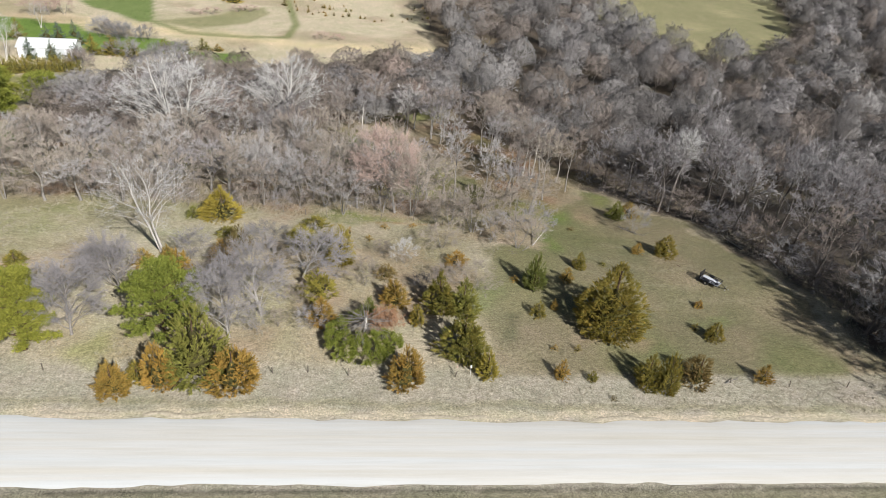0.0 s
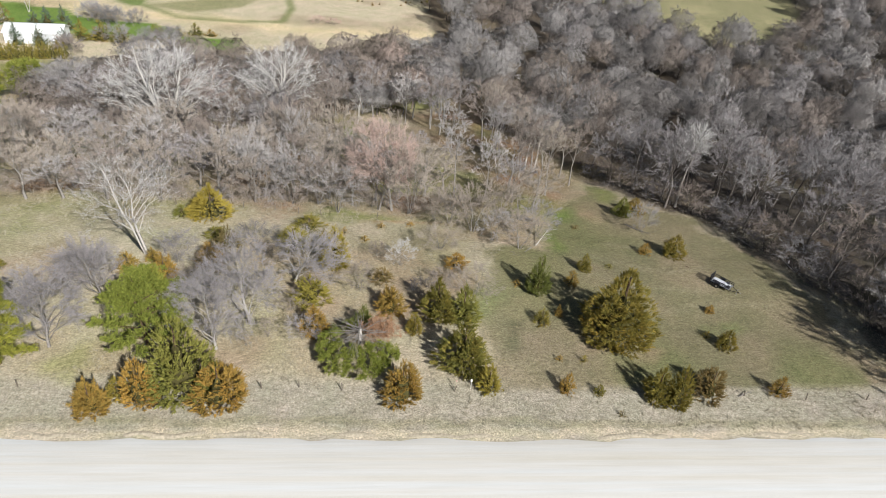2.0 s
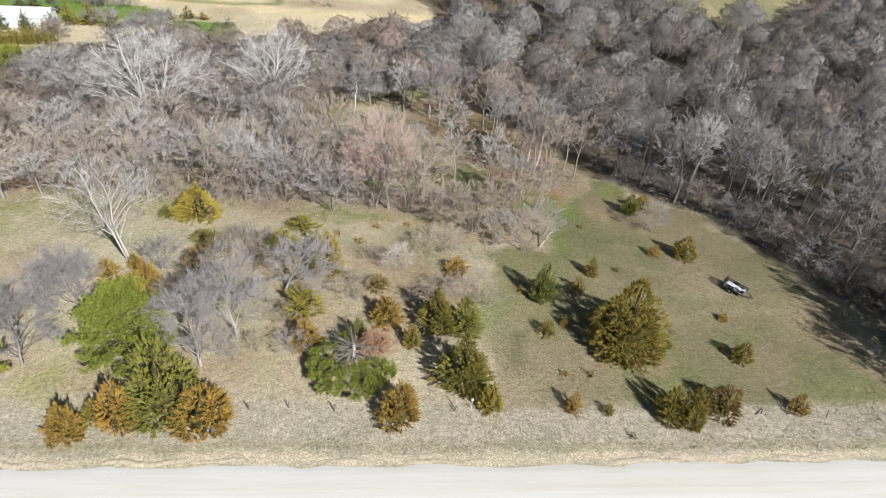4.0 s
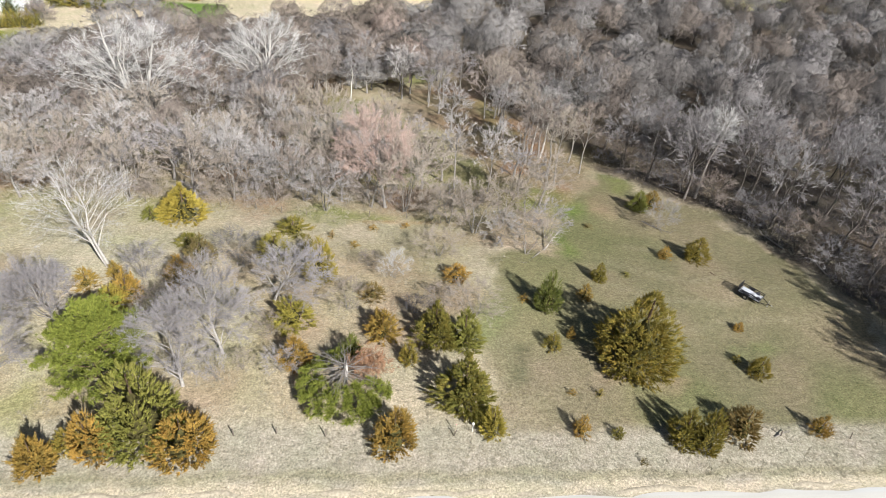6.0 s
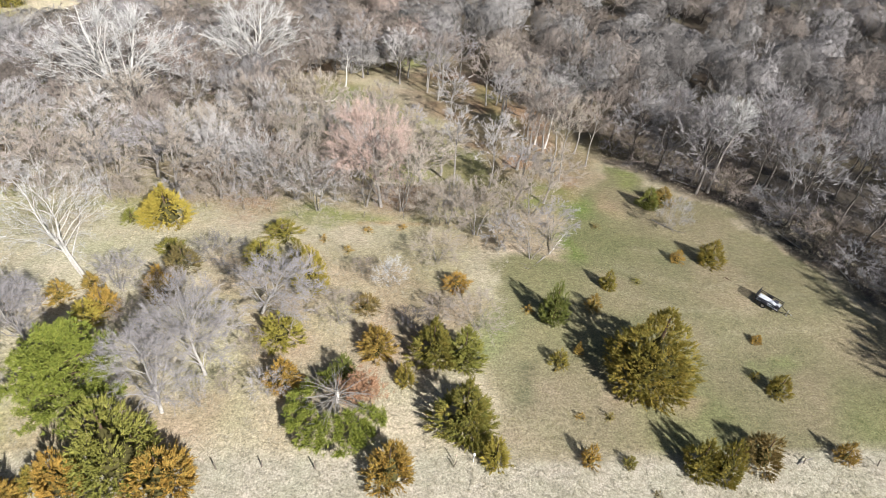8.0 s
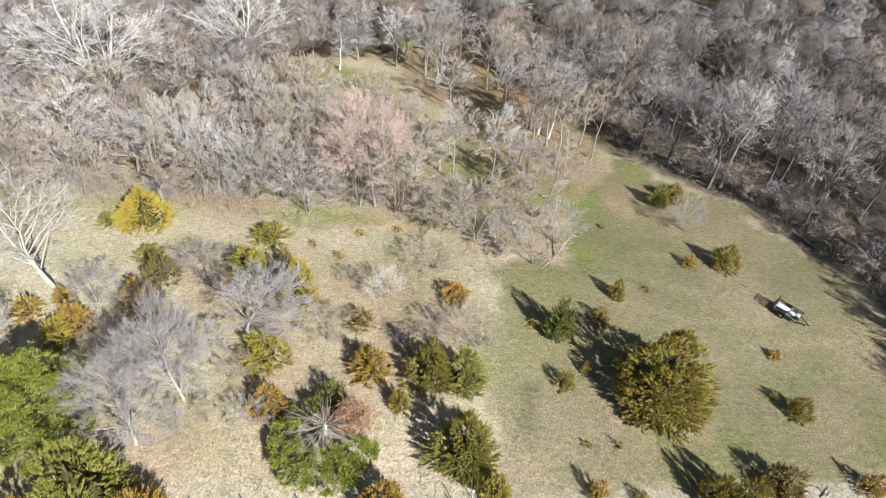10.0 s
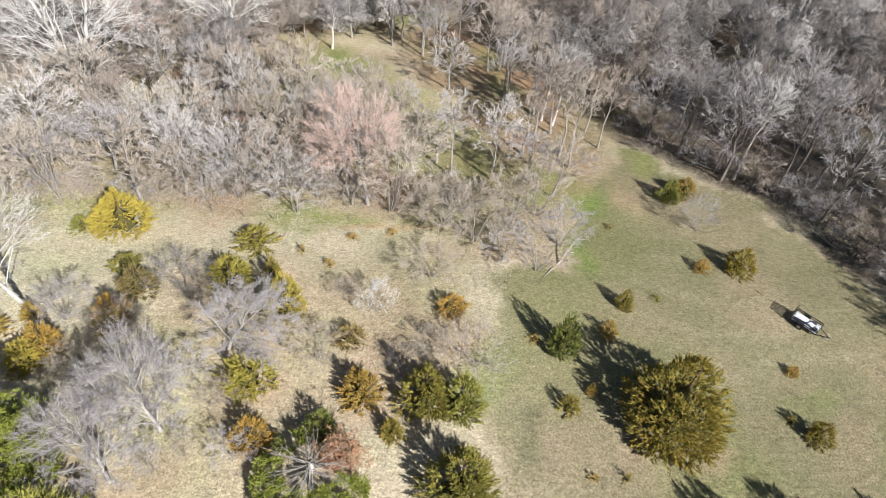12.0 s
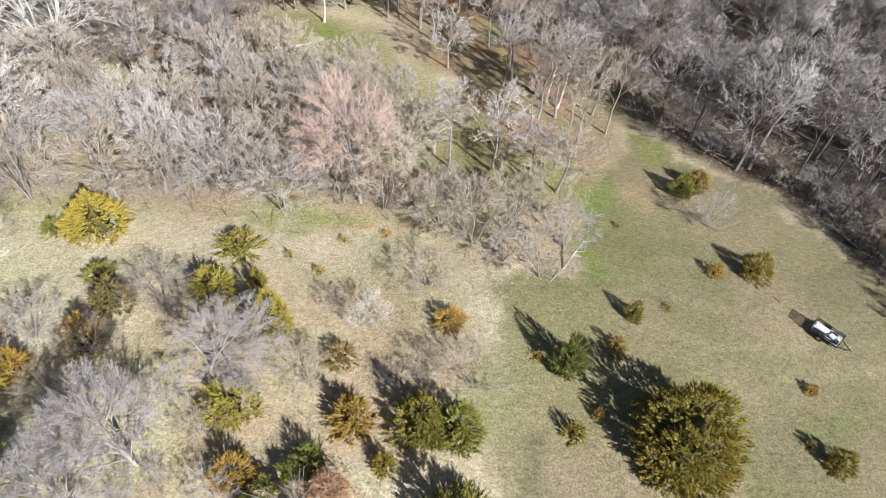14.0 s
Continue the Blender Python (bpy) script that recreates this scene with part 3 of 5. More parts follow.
# ---- cedars and pines ----
def cedar_crown(seed, plumes, span, each, belly=0.16, power=0.72, solid=(0.35, 0.7), girth=0.155):
    """A crown of height 1 and width 1: feathery upswept plumes on a main leader and lesser ones, over a dark heart.
    Returns the vertices, the triangles and how many triangles at the end are heart."""
    nr = np.random.RandomState(seed)
    count = 1 + seed % 3
    turn = nr.rand() * 6.28
    leaders = [(0, 0, 1.0, 0.92)] + [(0.2 * math.cos(turn + 2.6 * k), 0.2 * math.sin(turn + 2.6 * k), 0.6 + 0.25 * nr.rand(), 0.6) for k in range(count)]
    share = np.array([l[3] * l[2] for l in leaders])

    def unit(v):
        return v / (np.linalg.norm(v, axis=1, keepdims=True) + 1e-9)

    def reach_of(a, z, lw):
        lump = 0.62 + 0.62 * wave(a * 1.2, z * 5, 1, seed) + 0.26 * wave(a * 4, z * 12, 1, seed + 3)
        return 0.5 * lw * np.clip((z + 0.1) / belly, 0.6, 1) * (1 - z) ** power * lump

    which = nr.choice(len(leaders), plumes, p=share / share.sum())
    lx, ly, lh, lw = (np.array([l[i] for l in leaders])[which] for i in range(4))
    z = np.where(nr.rand(plumes) < 0.25, nr.rand(plumes) * 0.97, np.clip(1.02 - np.sqrt(nr.rand(plumes) * 1.04), 0.0, 0.97))
    a = nr.rand(plumes) * 2 * np.pi
    long = span * (0.6 + 0.7 * nr.rand(plumes)) * (1 - 0.25 * z)
    out = np.stack([np.cos(a), np.sin(a), 0 * a], 1)
    foot = out * np.maximum(reach_of(a, z, lw) - long * 0.6 * nr.uniform(0.6, 1.3, plumes), 0.0)[:, None] + np.stack([lx, ly, (0.01 + z * 0.9) * lh], 1)
    axis = unit(out * (1.0 - 0.6 * z[:, None]) + nr.normal(0, 0.16, (plumes, 3)) + np.stack([0 * z, 0 * z, 0.35 + 0.7 * z ** 2], 1))
    # herringbone sprays on each plume, long at its foot and short at its tip
    k = np.repeat(np.arange(plumes), each)
    f = (np.tile(np.arange(each), plumes) + nr.rand(len(k))) / each
    ax = axis[k]
    side = unit(np.cross(ax, nr.normal(0, 1, ax.shape)))
    size = long[k] * (0.38 - 0.26 * f) * (0.7 + 0.6 * nr.rand(len(k)))
    way = unit(ax * (0.75 + 0.5 * f)[:, None] + side * 0.7 + np.array((0, 0, 0.1)))
    at = foot[k] + ax * (f * long[k] * 0.85)[:, None]
    flat = unit(np.cross(way, nr.normal(0, 1, way.shape) + np.array((0, 0, 0.6)))) * (size * girth)[:, None]
    v1 = np.stack([at - flat, at + flat, at + way * size[:, None]], 1).reshape(-1, 3)
    t1 = np.arange(len(v1)).reshape(-1, 3)
    # the heart: lumpy hull of dead inner twigs inside the plumes, added to block light
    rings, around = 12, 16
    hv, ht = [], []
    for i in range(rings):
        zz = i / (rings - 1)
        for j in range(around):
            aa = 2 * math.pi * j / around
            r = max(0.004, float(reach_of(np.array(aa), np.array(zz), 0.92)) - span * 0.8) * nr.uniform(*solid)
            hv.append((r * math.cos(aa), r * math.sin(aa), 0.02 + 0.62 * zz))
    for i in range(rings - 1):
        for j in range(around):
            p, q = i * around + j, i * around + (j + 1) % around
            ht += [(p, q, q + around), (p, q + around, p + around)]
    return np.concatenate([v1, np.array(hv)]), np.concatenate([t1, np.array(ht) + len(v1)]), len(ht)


CEDARS = {}
CEDAR_SIZES = ((1.1, 60, 0.36, 11), (2.6, 190, 0.28, 17), (5.0, 410, 0.21, 22), (7.0, 660, 0.165, 24), (9.2, 1000, 0.13, 24), (99, 2300, 0.092, 24))
FAR_CEDAR = (150, 0.26, 7)


def cedar_mesh(high, colour, seed, far):
    level = next(i for i, c in enumerate(CEDAR_SIZES) if high <= c[0])
    level = 6 if far else level
    key = level, seed % 3, colour
    if key not in CEDARS:
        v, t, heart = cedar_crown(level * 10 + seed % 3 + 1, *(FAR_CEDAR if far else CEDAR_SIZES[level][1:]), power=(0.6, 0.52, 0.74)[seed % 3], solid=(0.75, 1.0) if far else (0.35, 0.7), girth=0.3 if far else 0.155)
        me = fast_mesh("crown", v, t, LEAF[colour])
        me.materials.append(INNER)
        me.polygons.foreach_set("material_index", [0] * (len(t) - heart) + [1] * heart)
        CEDARS[key] = me
    return CEDARS[key]


CEDAR_TRUNK = []
LOOKS = {"olive": "olive-green", "green": "deep green", "rust": "rust-tipped", "yellow": "golden-green", "dark": "dark brownish", "hedge": "dark olive", "spruce": "blue-green"}
WHERE = {"lawn": "standing in the mown grass lot", "verge": "in dry grass beside the gravel road", "slope": "among straw-coloured grass and brush", "far": "in the distant tan field"}


def cedar(x, y, wide, high, colour, where):
    seed = int(hashed(x, y, 5) * 997)
    if not CEDAR_TRUNK:
        bm = rod((0, 0, -0.04), (0, 0, 0.8), 0.035, 0.008, 7)
        me = bpy.data.meshes.new("trunk")
        bm.to_mesh(me)
        bm.free()
        me.materials.append(DARK_BARK)
        CEDAR_TRUNK.append(me)
    size = "tiny" if high < 1.1 else "small" if high < 2.6 else "bushy" if high < 5 else "tall broad"
    m = pose(x, y, ground_at(x, y) - 0.03, 0, 0, seed % 360) @ Matrix.Diagonal((wide * 0.98, wide * 0.98, high * 0.98, 1))
    ob = empty("cedar", m, f"{size} {LOOKS[colour]} cedar {WHERE[where]}", "cedar tree", "cedars on the lot" if where == "lawn" else "cedars in the rough grass")
    child("trunk", CEDAR_TRUNK[0], ob)
    child("crown", cedar_mesh(high, colour, seed, where == "far"), ob)
    return ob


def needle_tufts(nr, centres, size, needles, outward):
    n = len(centres) * needles
    at = np.repeat(centres, needles, 0)
    way = np.repeat(outward, needles, 0) * 0.7 + nr.normal(0, 0.75, (n, 3)) + np.array((0, 0, 0.25))
    way /= np.linalg.norm(way, axis=1, keepdims=True)
    length = size * (0.6 + 0.6 * nr.rand(n))[:, None]
    side = np.cross(way, nr.normal(0, 1, (n, 3)))
    side /= np.linalg.norm(side, axis=1, keepdims=True)
    side *= size * 0.06
    v = np.stack([at - side * 0.4, at + way * length * 0.5 + side, at + way * length, at + way * length * 0.5 - side], 1).reshape(-1, 3)
    k = np.arange(n)[:, None] * 4
    return v, np.concatenate([k + np.array((0, 1, 2)), k + np.array((0, 2, 3))])


def pine(x, y, wide, high, seed, label, tufts=1000, needles=18, needle=0.36):
    """A round-crowned pine: whorls of boughs, each carrying pads of needle tufts."""
    rng, nr = random.Random(seed), np.random.RandomState(seed)
    ob = empty("pine_tree", pose(x, y, ground_at(x, y)), label, "pine tree", "pines by the road")
    wood, wt = [], []
    spine = bough(rng, Vector((0, 0, -0.2)), Vector((0, 0, 1)), high * 0.95, 6, 0.02, 0.05)
    r0 = high * 0.022
    tube(wood, wt, spine, [r0 * (1.2, 1, 0.85, 0.7, 0.5, 0.3, 0.1)[k] for k in range(7)], 7)
    pads, outs = [], []
    for k in range(46):
        f = 0.12 + 0.86 * k / 46
        a = k * 2.4 + rng.uniform(-0.4, 0.4)
        reach = wide * 0.5 * math.sqrt(max(0.05, 1 - ((f - 0.3) / 0.74) ** 2)) * rng.uniform(0.75, 1.05)
        at = Vector((0, 0, high * f * 0.93))
        d = Vector((math.cos(a), math.sin(a), 0.15 + 0.5 * f)).normalized()
        limb = bough(rng, at, d, reach, 3, 0.05, 0.1)
        tube(wood, wt, limb, [r0 * 0.35, r0 * 0.25, r0 * 0.16, r0 * 0.05], 4)
        for g in (0.25, 0.65, 1.0):
            c = limb[1].lerp(limb[3], g) + Vector((rng.uniform(-1, 1), rng.uniform(-1, 1), rng.uniform(0.0, 0.4))) * wide * 0.05
            pads.append(tuple(c)), outs.append(tuple(d))
    child("trunk", fast_mesh("trunk", np.array([tuple(v) for v in wood]), np.array(wt), DARK_BARK), ob)
    pads, outs = np.array(pads), np.array(outs)
    pick = nr.randint(0, len(pads), tufts)
    spread = nr.normal(0, 1, (tufts, 3)) * np.array((0.04, 0.04, 0.017)) * wide
    v, t = needle_tufts(nr, pads[pick] + spread, needle, needles, outs[pick])
    child("crown", fast_mesh("crown", v, t, PINE), ob)
    return ob


# ---- the mown lot and the slope: cedars ----
cedar(27.7, 57.5, 9.70, 9.90, "olive", "lawn")
cedar(20.4, 64.7, 3.21, 5.76, "green", "lawn")
cedar(27.6, 70.1, 2.01, 2.69, "olive", "lawn")
cedar(25.0, 66.5, 1.92, 2.24, "rust", "lawn")
cedar(19.7, 58.9, 2.06, 2.36, "olive", "lawn")
cedar(22.0, 60.4, 1.12, 1.62, "rust", "lawn")
cedar(42.0, 75.9, 3.73, 3.61, "olive", "lawn")
cedar(37.8, 75.6, 1.97, 1.77, "rust", "lawn")
cedar(39.1, 89.1, 3.18, 3.39, "green", "lawn")
cedar(41.7, 90.3, 3.58, 3.03, "rust", "lawn")
cedar(31.4, 71.1, 1.56, 0.56, "olive", "lawn")
cedar(41.2, 62.5, 1.41, 1.27, "rust", "lawn")
cedar(40.1, 55.9, 2.53, 2.67, "olive", "lawn")
cedar(38.6, 57.5, 1.33, 1.09, "olive", "lawn")
cedar(42.4, 48.7, 2.44, 2.45, "rust", "lawn")
cedar(34.8, 48.6, 3.90, 3.96, "dark", "lawn")
cedar(29.1, 48.1, 3.30, 4.45, "olive", "lawn")
cedar(30.9, 47.4, 3.00, 5.60, "olive", "lawn")
cedar(23.4, 48.5, 1.30, 1.43, "olive", "verge")
cedar(20.2, 48.8, 1.77, 2.58, "rust", "lawn")
cedar(20.4, 52.9, 1.13, 0.86, "rust", "lawn")
cedar(23.0, 52.8, 1.14, 1.00, "olive", "lawn")
cedar(25.0, 45.9, 0.89, 0.76, "dark", "verge")
cedar(12.4, 49.0, 2.85, 3.80, "yellow", "verge")
cedar(10.2, 52.3, 6.20, 6.40, "olive", "slope")
cedar(8.1, 59.8, 5.00, 5.40, "olive", "slope")
cedar(10.9, 59.2, 4.20, 4.90, "green", "slope")
cedar(5.5, 56.8, 2.13, 2.95, "olive", "slope")
cedar(4.0, 47.7, 4.04, 5.40, "rust", "verge")
cedar(3.1, 60.3, 4.07, 3.79, "rust", "slope")
cedar(2.1, 66.0, 3.12, 2.02, "dark", "slope")
cedar(11.1, 69.3, 3.15, 2.12, "rust", "slope")
cedar(-5.7, 61.8, 4.5, 3.6, "yellow", "slope")
cedar(-4.9, 56.5, 3.5, 3.6, "rust", "slope")
cedar(-7.4, 78.5, 4.64, 1.99, "olive", "slope")
cedar(-2.7, 68.9, 1.97, 2.97, "yellow", "slope")
cedar(-20.5, 81.4, 6.30, 5.15, "yellow", "slope")
cedar(-24.1, 80.7, 2.37, 2.01, "green", "slope")
cedar(-18.6, 75.0, 3.21, 1.55, "olive", "slope")
cedar(-26.4, 66.9, 2.94, 2.48, "rust", "slope")
cedar(-24.2, 68.7, 2.22, 1.86, "rust", "slope")
cedar(-23.0, 63.9, 3.50, 3.06, "yellow", "slope")
cedar(-17.4, 67.3, 3.53, 2.69, "dark", "slope")
cedar(-12.5, 47.4, 5.42, 5.37, "rust", "verge")
cedar(-16.2, 49.1, 7.27, 9.07, "green", "verge")
cedar(-19.3, 47.1, 3.69, 5.86, "rust", "verge")
cedar(-21.4, 47.8, 3.01, 2.36, "olive", "verge")
cedar(-23.1, 46.2, 3.51, 4.22, "rust", "verge")
cedar(-0.1, 75.5, 1.63, 0.87, "rust", "slope")
cedar(2.1, 79.9, 1.58, 0.80, "rust", "slope")
cedar(6.1, 80.7, 1.60, 0.65, "rust", "slope")
cedar(18.1, 65.7, 1.39, 0.97, "rust", "slope")
cedar(-8.8, 72.9, 4.43, 3.50, "yellow", "slope")
cedar(-3.5, 68.9, 3.90, 6.12, "yellow", "slope")
cedar(-16.4, 71.7, 3.54, 3.79, "dark", "slope")
cedar(-17.9, 68.3, 3.47, 3.25, "rust", "slope")
cedar(-5.2, 73.9, 1.79, 2.69, "olive", "slope")
cedar(-2.7, 77.5, 1.24, 1.08, "rust", "slope")
cedar(-22.0, 65.3, 3.50, 3.60, "rust", "slope")
cedar(30.1, 82.8, 1.55, 0.68, "dark", "lawn")
cedar(-40.4, 66.0, 3.18, 2.02, "olive", "slope")
cedar(-23.4, 46.6, 2.93, 3.38, "rust", "verge")
cedar(0.1, 57.3, 2.94, 3.32, "green", "slope")

# ---- pines by the road ----
pine(-33.0, 51.5, 6.4, 9.2, 3, "large green pine beside the gravel road", 2700, 15, 0.4)
pine(-20.3, 53.6, 8.3, 8.8, 4, "large bright-green round pine above rusty cedars", 2900, 15, 0.38)

# ---- leafless trees and shrubs of the slope ----
bare("dead_tree", -25.2, 70.1, 13.2, 11.5, "white", "bleached white dead tree with bare forked limbs", 1, bark="pale", name="dead_tree", lean=(-3, -4))
SHRUB = "leafless grey shrub tree in straw grass"
bare("open_tree", -11.5, 57.8, 10.4, 8.4, "lilac", "leafless pale-barked tree with a leaning trunk", 2, bark="silver", lean=(-6, -5))
bare("open_tree", -7.8, 65.2, 6.8, 8.8, "lilac", "broad leafless grey tree with pale limbs", 3, bark="silver", lean=(-8, 12))
bare("open_tree", -14.2, 54.0, 8.8, 8.6, "lilac", "leafless silvery tree leaning over dry grass", 4, bark="silver", lean=(-8, -12))
bare("open_tree", -27.2, 61.4, 7.6, 7.6, "lilac", SHRUB, 3)
bare("shrub", -21.4, 68.4, 4.2, 5.4, "lilac", SHRUB, 1, name="shrub")
bare("shrub", 4.4, 69.3, 3.5, 3.8, "white", "silvery-white leafless shrub on the slope", 2, name="shrub")
bare("shrub", 12.6, 63.2, 3.6, 7.0, "brown", "spreading grey-brown leafless shrub", 3, name="shrub")
bare("shrub", 9.6, 74.0, 3.6, 6.5, "brown", "brown leafless shrub on the slope", 4, name="shrub")
bare("thicket_tree", 14.5, 79.5, 6.4, 9.5, "brown", "brown leafless thicket tree at the lot's edge", 1)
bare("thicket_tree", 20.2, 75.0, 5.0, 7.0, "brown", "brown leafless thicket tree at the lot's edge", 2)
bare("thicket_tree", 17.0, 77.0, 4.6, 5.5, "grey", "grey leafless thicket tree at the lot's edge", 3)
bare("thicket_tree", 18.5, 82.5, 6.8, 7.5, "brown", "brown leafless thicket tree at the lot's edge", 4)
bare("thicket_tree", 11.5, 82.0, 5.6, 7.0, "brown", "brown leafless thicket tree at the lot's edge", 3)
bare("thicket_tree", 23.5, 79.0, 5.2, 6.2, "lilac", "silvery leafless thicket tree at the lot's edge", 1)
bare("thicket_tree", 22.0, 84.5, 6.8, 7.0, "brown", "brown leafless thicket tree at the lot's edge", 2)
bare("shrub", -0.4, 64.0, 3.4, 5.0, "brown", "low brown leafless brush", 1, name="shrub")
bare("shrub", -5.9, 55.5, 2.8, 3.8, "lilac", "small silvery leafless shrub", 2, name="shrub")
bare("shrub", -11.3, 54.4, 3.8, 2.6, "lilac", SHRUB, 3, name="shrub")
bare("open_tree", -29.6, 53.8, 8.4, 7.6, "lilac", SHRUB, 4)
bare("open_tree", -29.1, 63.5, 4.6, 6.0, "lilac", SHRUB, 2)
bare("thicket_tree", -33.5, 58.5, 5.2, 6.5, "lilac", SHRUB, 1)
bare("shrub", 40.2, 83.5, 4.6, 5.0, "grey", "sparse leafless sapling at the lot's corner", 4, name="shrub")

bare("shrub", -12.8, 72.6, 3.2, 6.4, "mauve", "dark leafless brush on the slope", 2, name="shrub")
bare("shrub", -16.6, 67.0, 3.0, 5.0, "umber", "dark brown leafless brush around a cedar", 3, name="shrub")
bare("shrub", -10.6, 62.6, 2.6, 4.6, "lilac", SHRUB, 4, name="shrub")
bare("shrub", -9.4, 55.8, 2.4, 2.4, "brown", "thin leafless saplings in straw grass", 1, name="shrub")
bare("shrub", 1.6, 71.4, 2.2, 2.6, "umber", "low leafless brush on the slope", 2, name="shrub")
bare("shrub", -18.9, 63.0, 3.0, 5.0, "umber", "dark brown leafless brush on the slope", 1, name="shrub")
bare("shrub", -7.6, 60.0, 2.4, 3.6, "umber", "low leafless brush beside a cedar", 4, name="shrub")
bare("shrub", 6.3, 63.4, 2.2, 3.4, "mauve", "dark leafless brush on the slope", 1, name="shrub")
bare("shrub", 8.9, 64.6, 2.4, 4.0, "umber", "low leafless brush on the slope", 3, name="shrub")
for k in range(22):
    bx = -46 + 2.9 * k + 1.6 * hashed(k, 1, 7)
    bare("edge_brush", bx, 86.0 + 2.2 * hashed(k, 2, 7), 2.0 + 1.6 * hashed(k, 3, 7), 3.2 + 2.2 * hashed(k, 4, 7), ("umber", "brown", "lilac")[k % 3], "low leafless brush along the front of the thicket", 1 + k % 4, name="shrub", group="brush along the thicket")
for bx, by, bh, bw in ((1.5, 103.5, 4.0, 6.0), (5.0, 99.5, 5.0, 6.5), (-3.0, 109.0, 4.5, 6.0), (8.5, 97.0, 4.0, 5.5)):
    bare("thicket_tree", bx, by, bh, bw, "umber", "low brown leafless thicket below a grassy clearing", 1 + int(by) % 4)

# ---- front row of the woods ----
EDGE = "leafless tree at the edge of the woods"
bare("open_tree", 3.6, 86.0, 12.6, 12.0, "pink", "leafless tree with pinkish budding twigs", 1)
bare("thicket_tree", -4.0, 84.6, 7.4, 8.4, "grey", EDGE, 1)
bare("thicket_tree", -10.3, 89.5, 8.4, 10.0, "grey", EDGE, 2)
bare("shrub", 9.5, 83.2, 4.4, 6.0, "brown", "low brown thicket at the edge of the woods", 1, name="shrub")
bare("wood_tree", 24.7, 88.4, 8.6, 8.0, "brown", EDGE, 1)
bare("wood_tree", 22.2, 91.0, 8.0, 6.9, "lilac", EDGE, 2)
bare("wood_tree", 18.0, 92.0, 11.0, 6.5, "grey", "tall leafless tree with a straight trunk", 3)
bare("wood_tree_slim", 13.3, 92.6, 11.5, 5.6, "grey", "slim leafless tree with a straight trunk", 1)
bare("wood_tree_slim", 29.5, 108.5, 12.0, 7.0, "grey", "tall leafless tree with a pale trunk", 2, bark="pale")
bare("wood_tree_slim", 28.2, 109.9, 11.5, 7.0, "grey", "tall leafless tree with a pale trunk", 3, bark="pale")
bare("wood_tree_slim", 24.5, 116.1, 11.0, 6.6, "grey", "tall leafless tree with a straight trunk", 1)
bare("poplar", 50.8, 95.2, 14.6, 4.6, "white", "upright leafless tree with a whitish brush of twigs", 1, lean=(0, 5))
bare("wood_tree_slim", -2.7, 134.0, 8.4, 7.0, "ash", "pale leafless tree in a grassy clearing", 2, bark="pale")
for tx, ty, th, tw, tc in ((-7.5, 139.0, 11.0, 8.0, "grey"), (0.5, 140.0, 12.0, 9.0, "lilac"), (7.5, 137.0, 11.5, 8.5, "grey"), (12.5, 133.0, 11.0, 8.0, "lilac")):
    bare("wood_tree", tx, ty, th, tw, tc, "leafless woodland tree behind a grassy clearing", 1 + int(tx) % 4)
for tx, ty, th, tw in ((-53.5, 124.0, 11.0, 11.0), (-47.5, 119.0, 11.5, 11.0), (-45.5, 126.0, 12.0, 11.5)):
    bare("wood_tree", tx, ty, th, tw, "lilac", "soft lilac-grey leafless tree at the corner of the woods", 1 + int(ty) % 4)
bare("wood_tree", -31.8, 93.6, 11.0, 9.5, "grey", EDGE, 1)
bare("wood_tree", -22.5, 95.6, 8.0, 8.9, "grey", EDGE, 2)
bare("thicket_tree", -16.6, 92.0, 7.8, 7.7, "grey", EDGE, 3)
bare("spreading_tree", -34.0, 112.0, 17.2, 23.0, "white", "great spreading tree with whitened bare limbs", 1, bark="pale")
bare("spreading_tree", -18.0, 132.0, 15.5, 19.0, "white", "great spreading tree with whitened bare limbs", 2, bark="pale")


# ---- the woods ----
def scattered(outline, spacing, seed):
    nr = np.random.RandomState(seed)
    xs, ys = [p[0] for p in outline], [p[1] for p in outline]
    gx, gy = np.meshgrid(np.arange(min(xs), max(xs), spacing), np.arange(min(ys), max(ys), spacing))
    gx = gx + (np.arange(len(gx)) % 2)[:, None] * spacing / 2
    x = gx.ravel() + nr.uniform(-0.42, 0.42, gx.size) * spacing
    y = gy.ravel() + nr.uniform(-0.42, 0.42, gx.size) * spacing
    keep = (inside(x, y, outline, 0.2) > 0.5) & (along(x, y, TRAIL, 3.6) < 0.3) & (np.hypot(x + 1, y - 128) > 5.5)
    return x[keep], y[keep], nr


def in_view(x, y):
    """The wedge of woodland that the camera overlooks; no trees are grown outside it."""
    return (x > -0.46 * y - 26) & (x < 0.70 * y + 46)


FAR = []


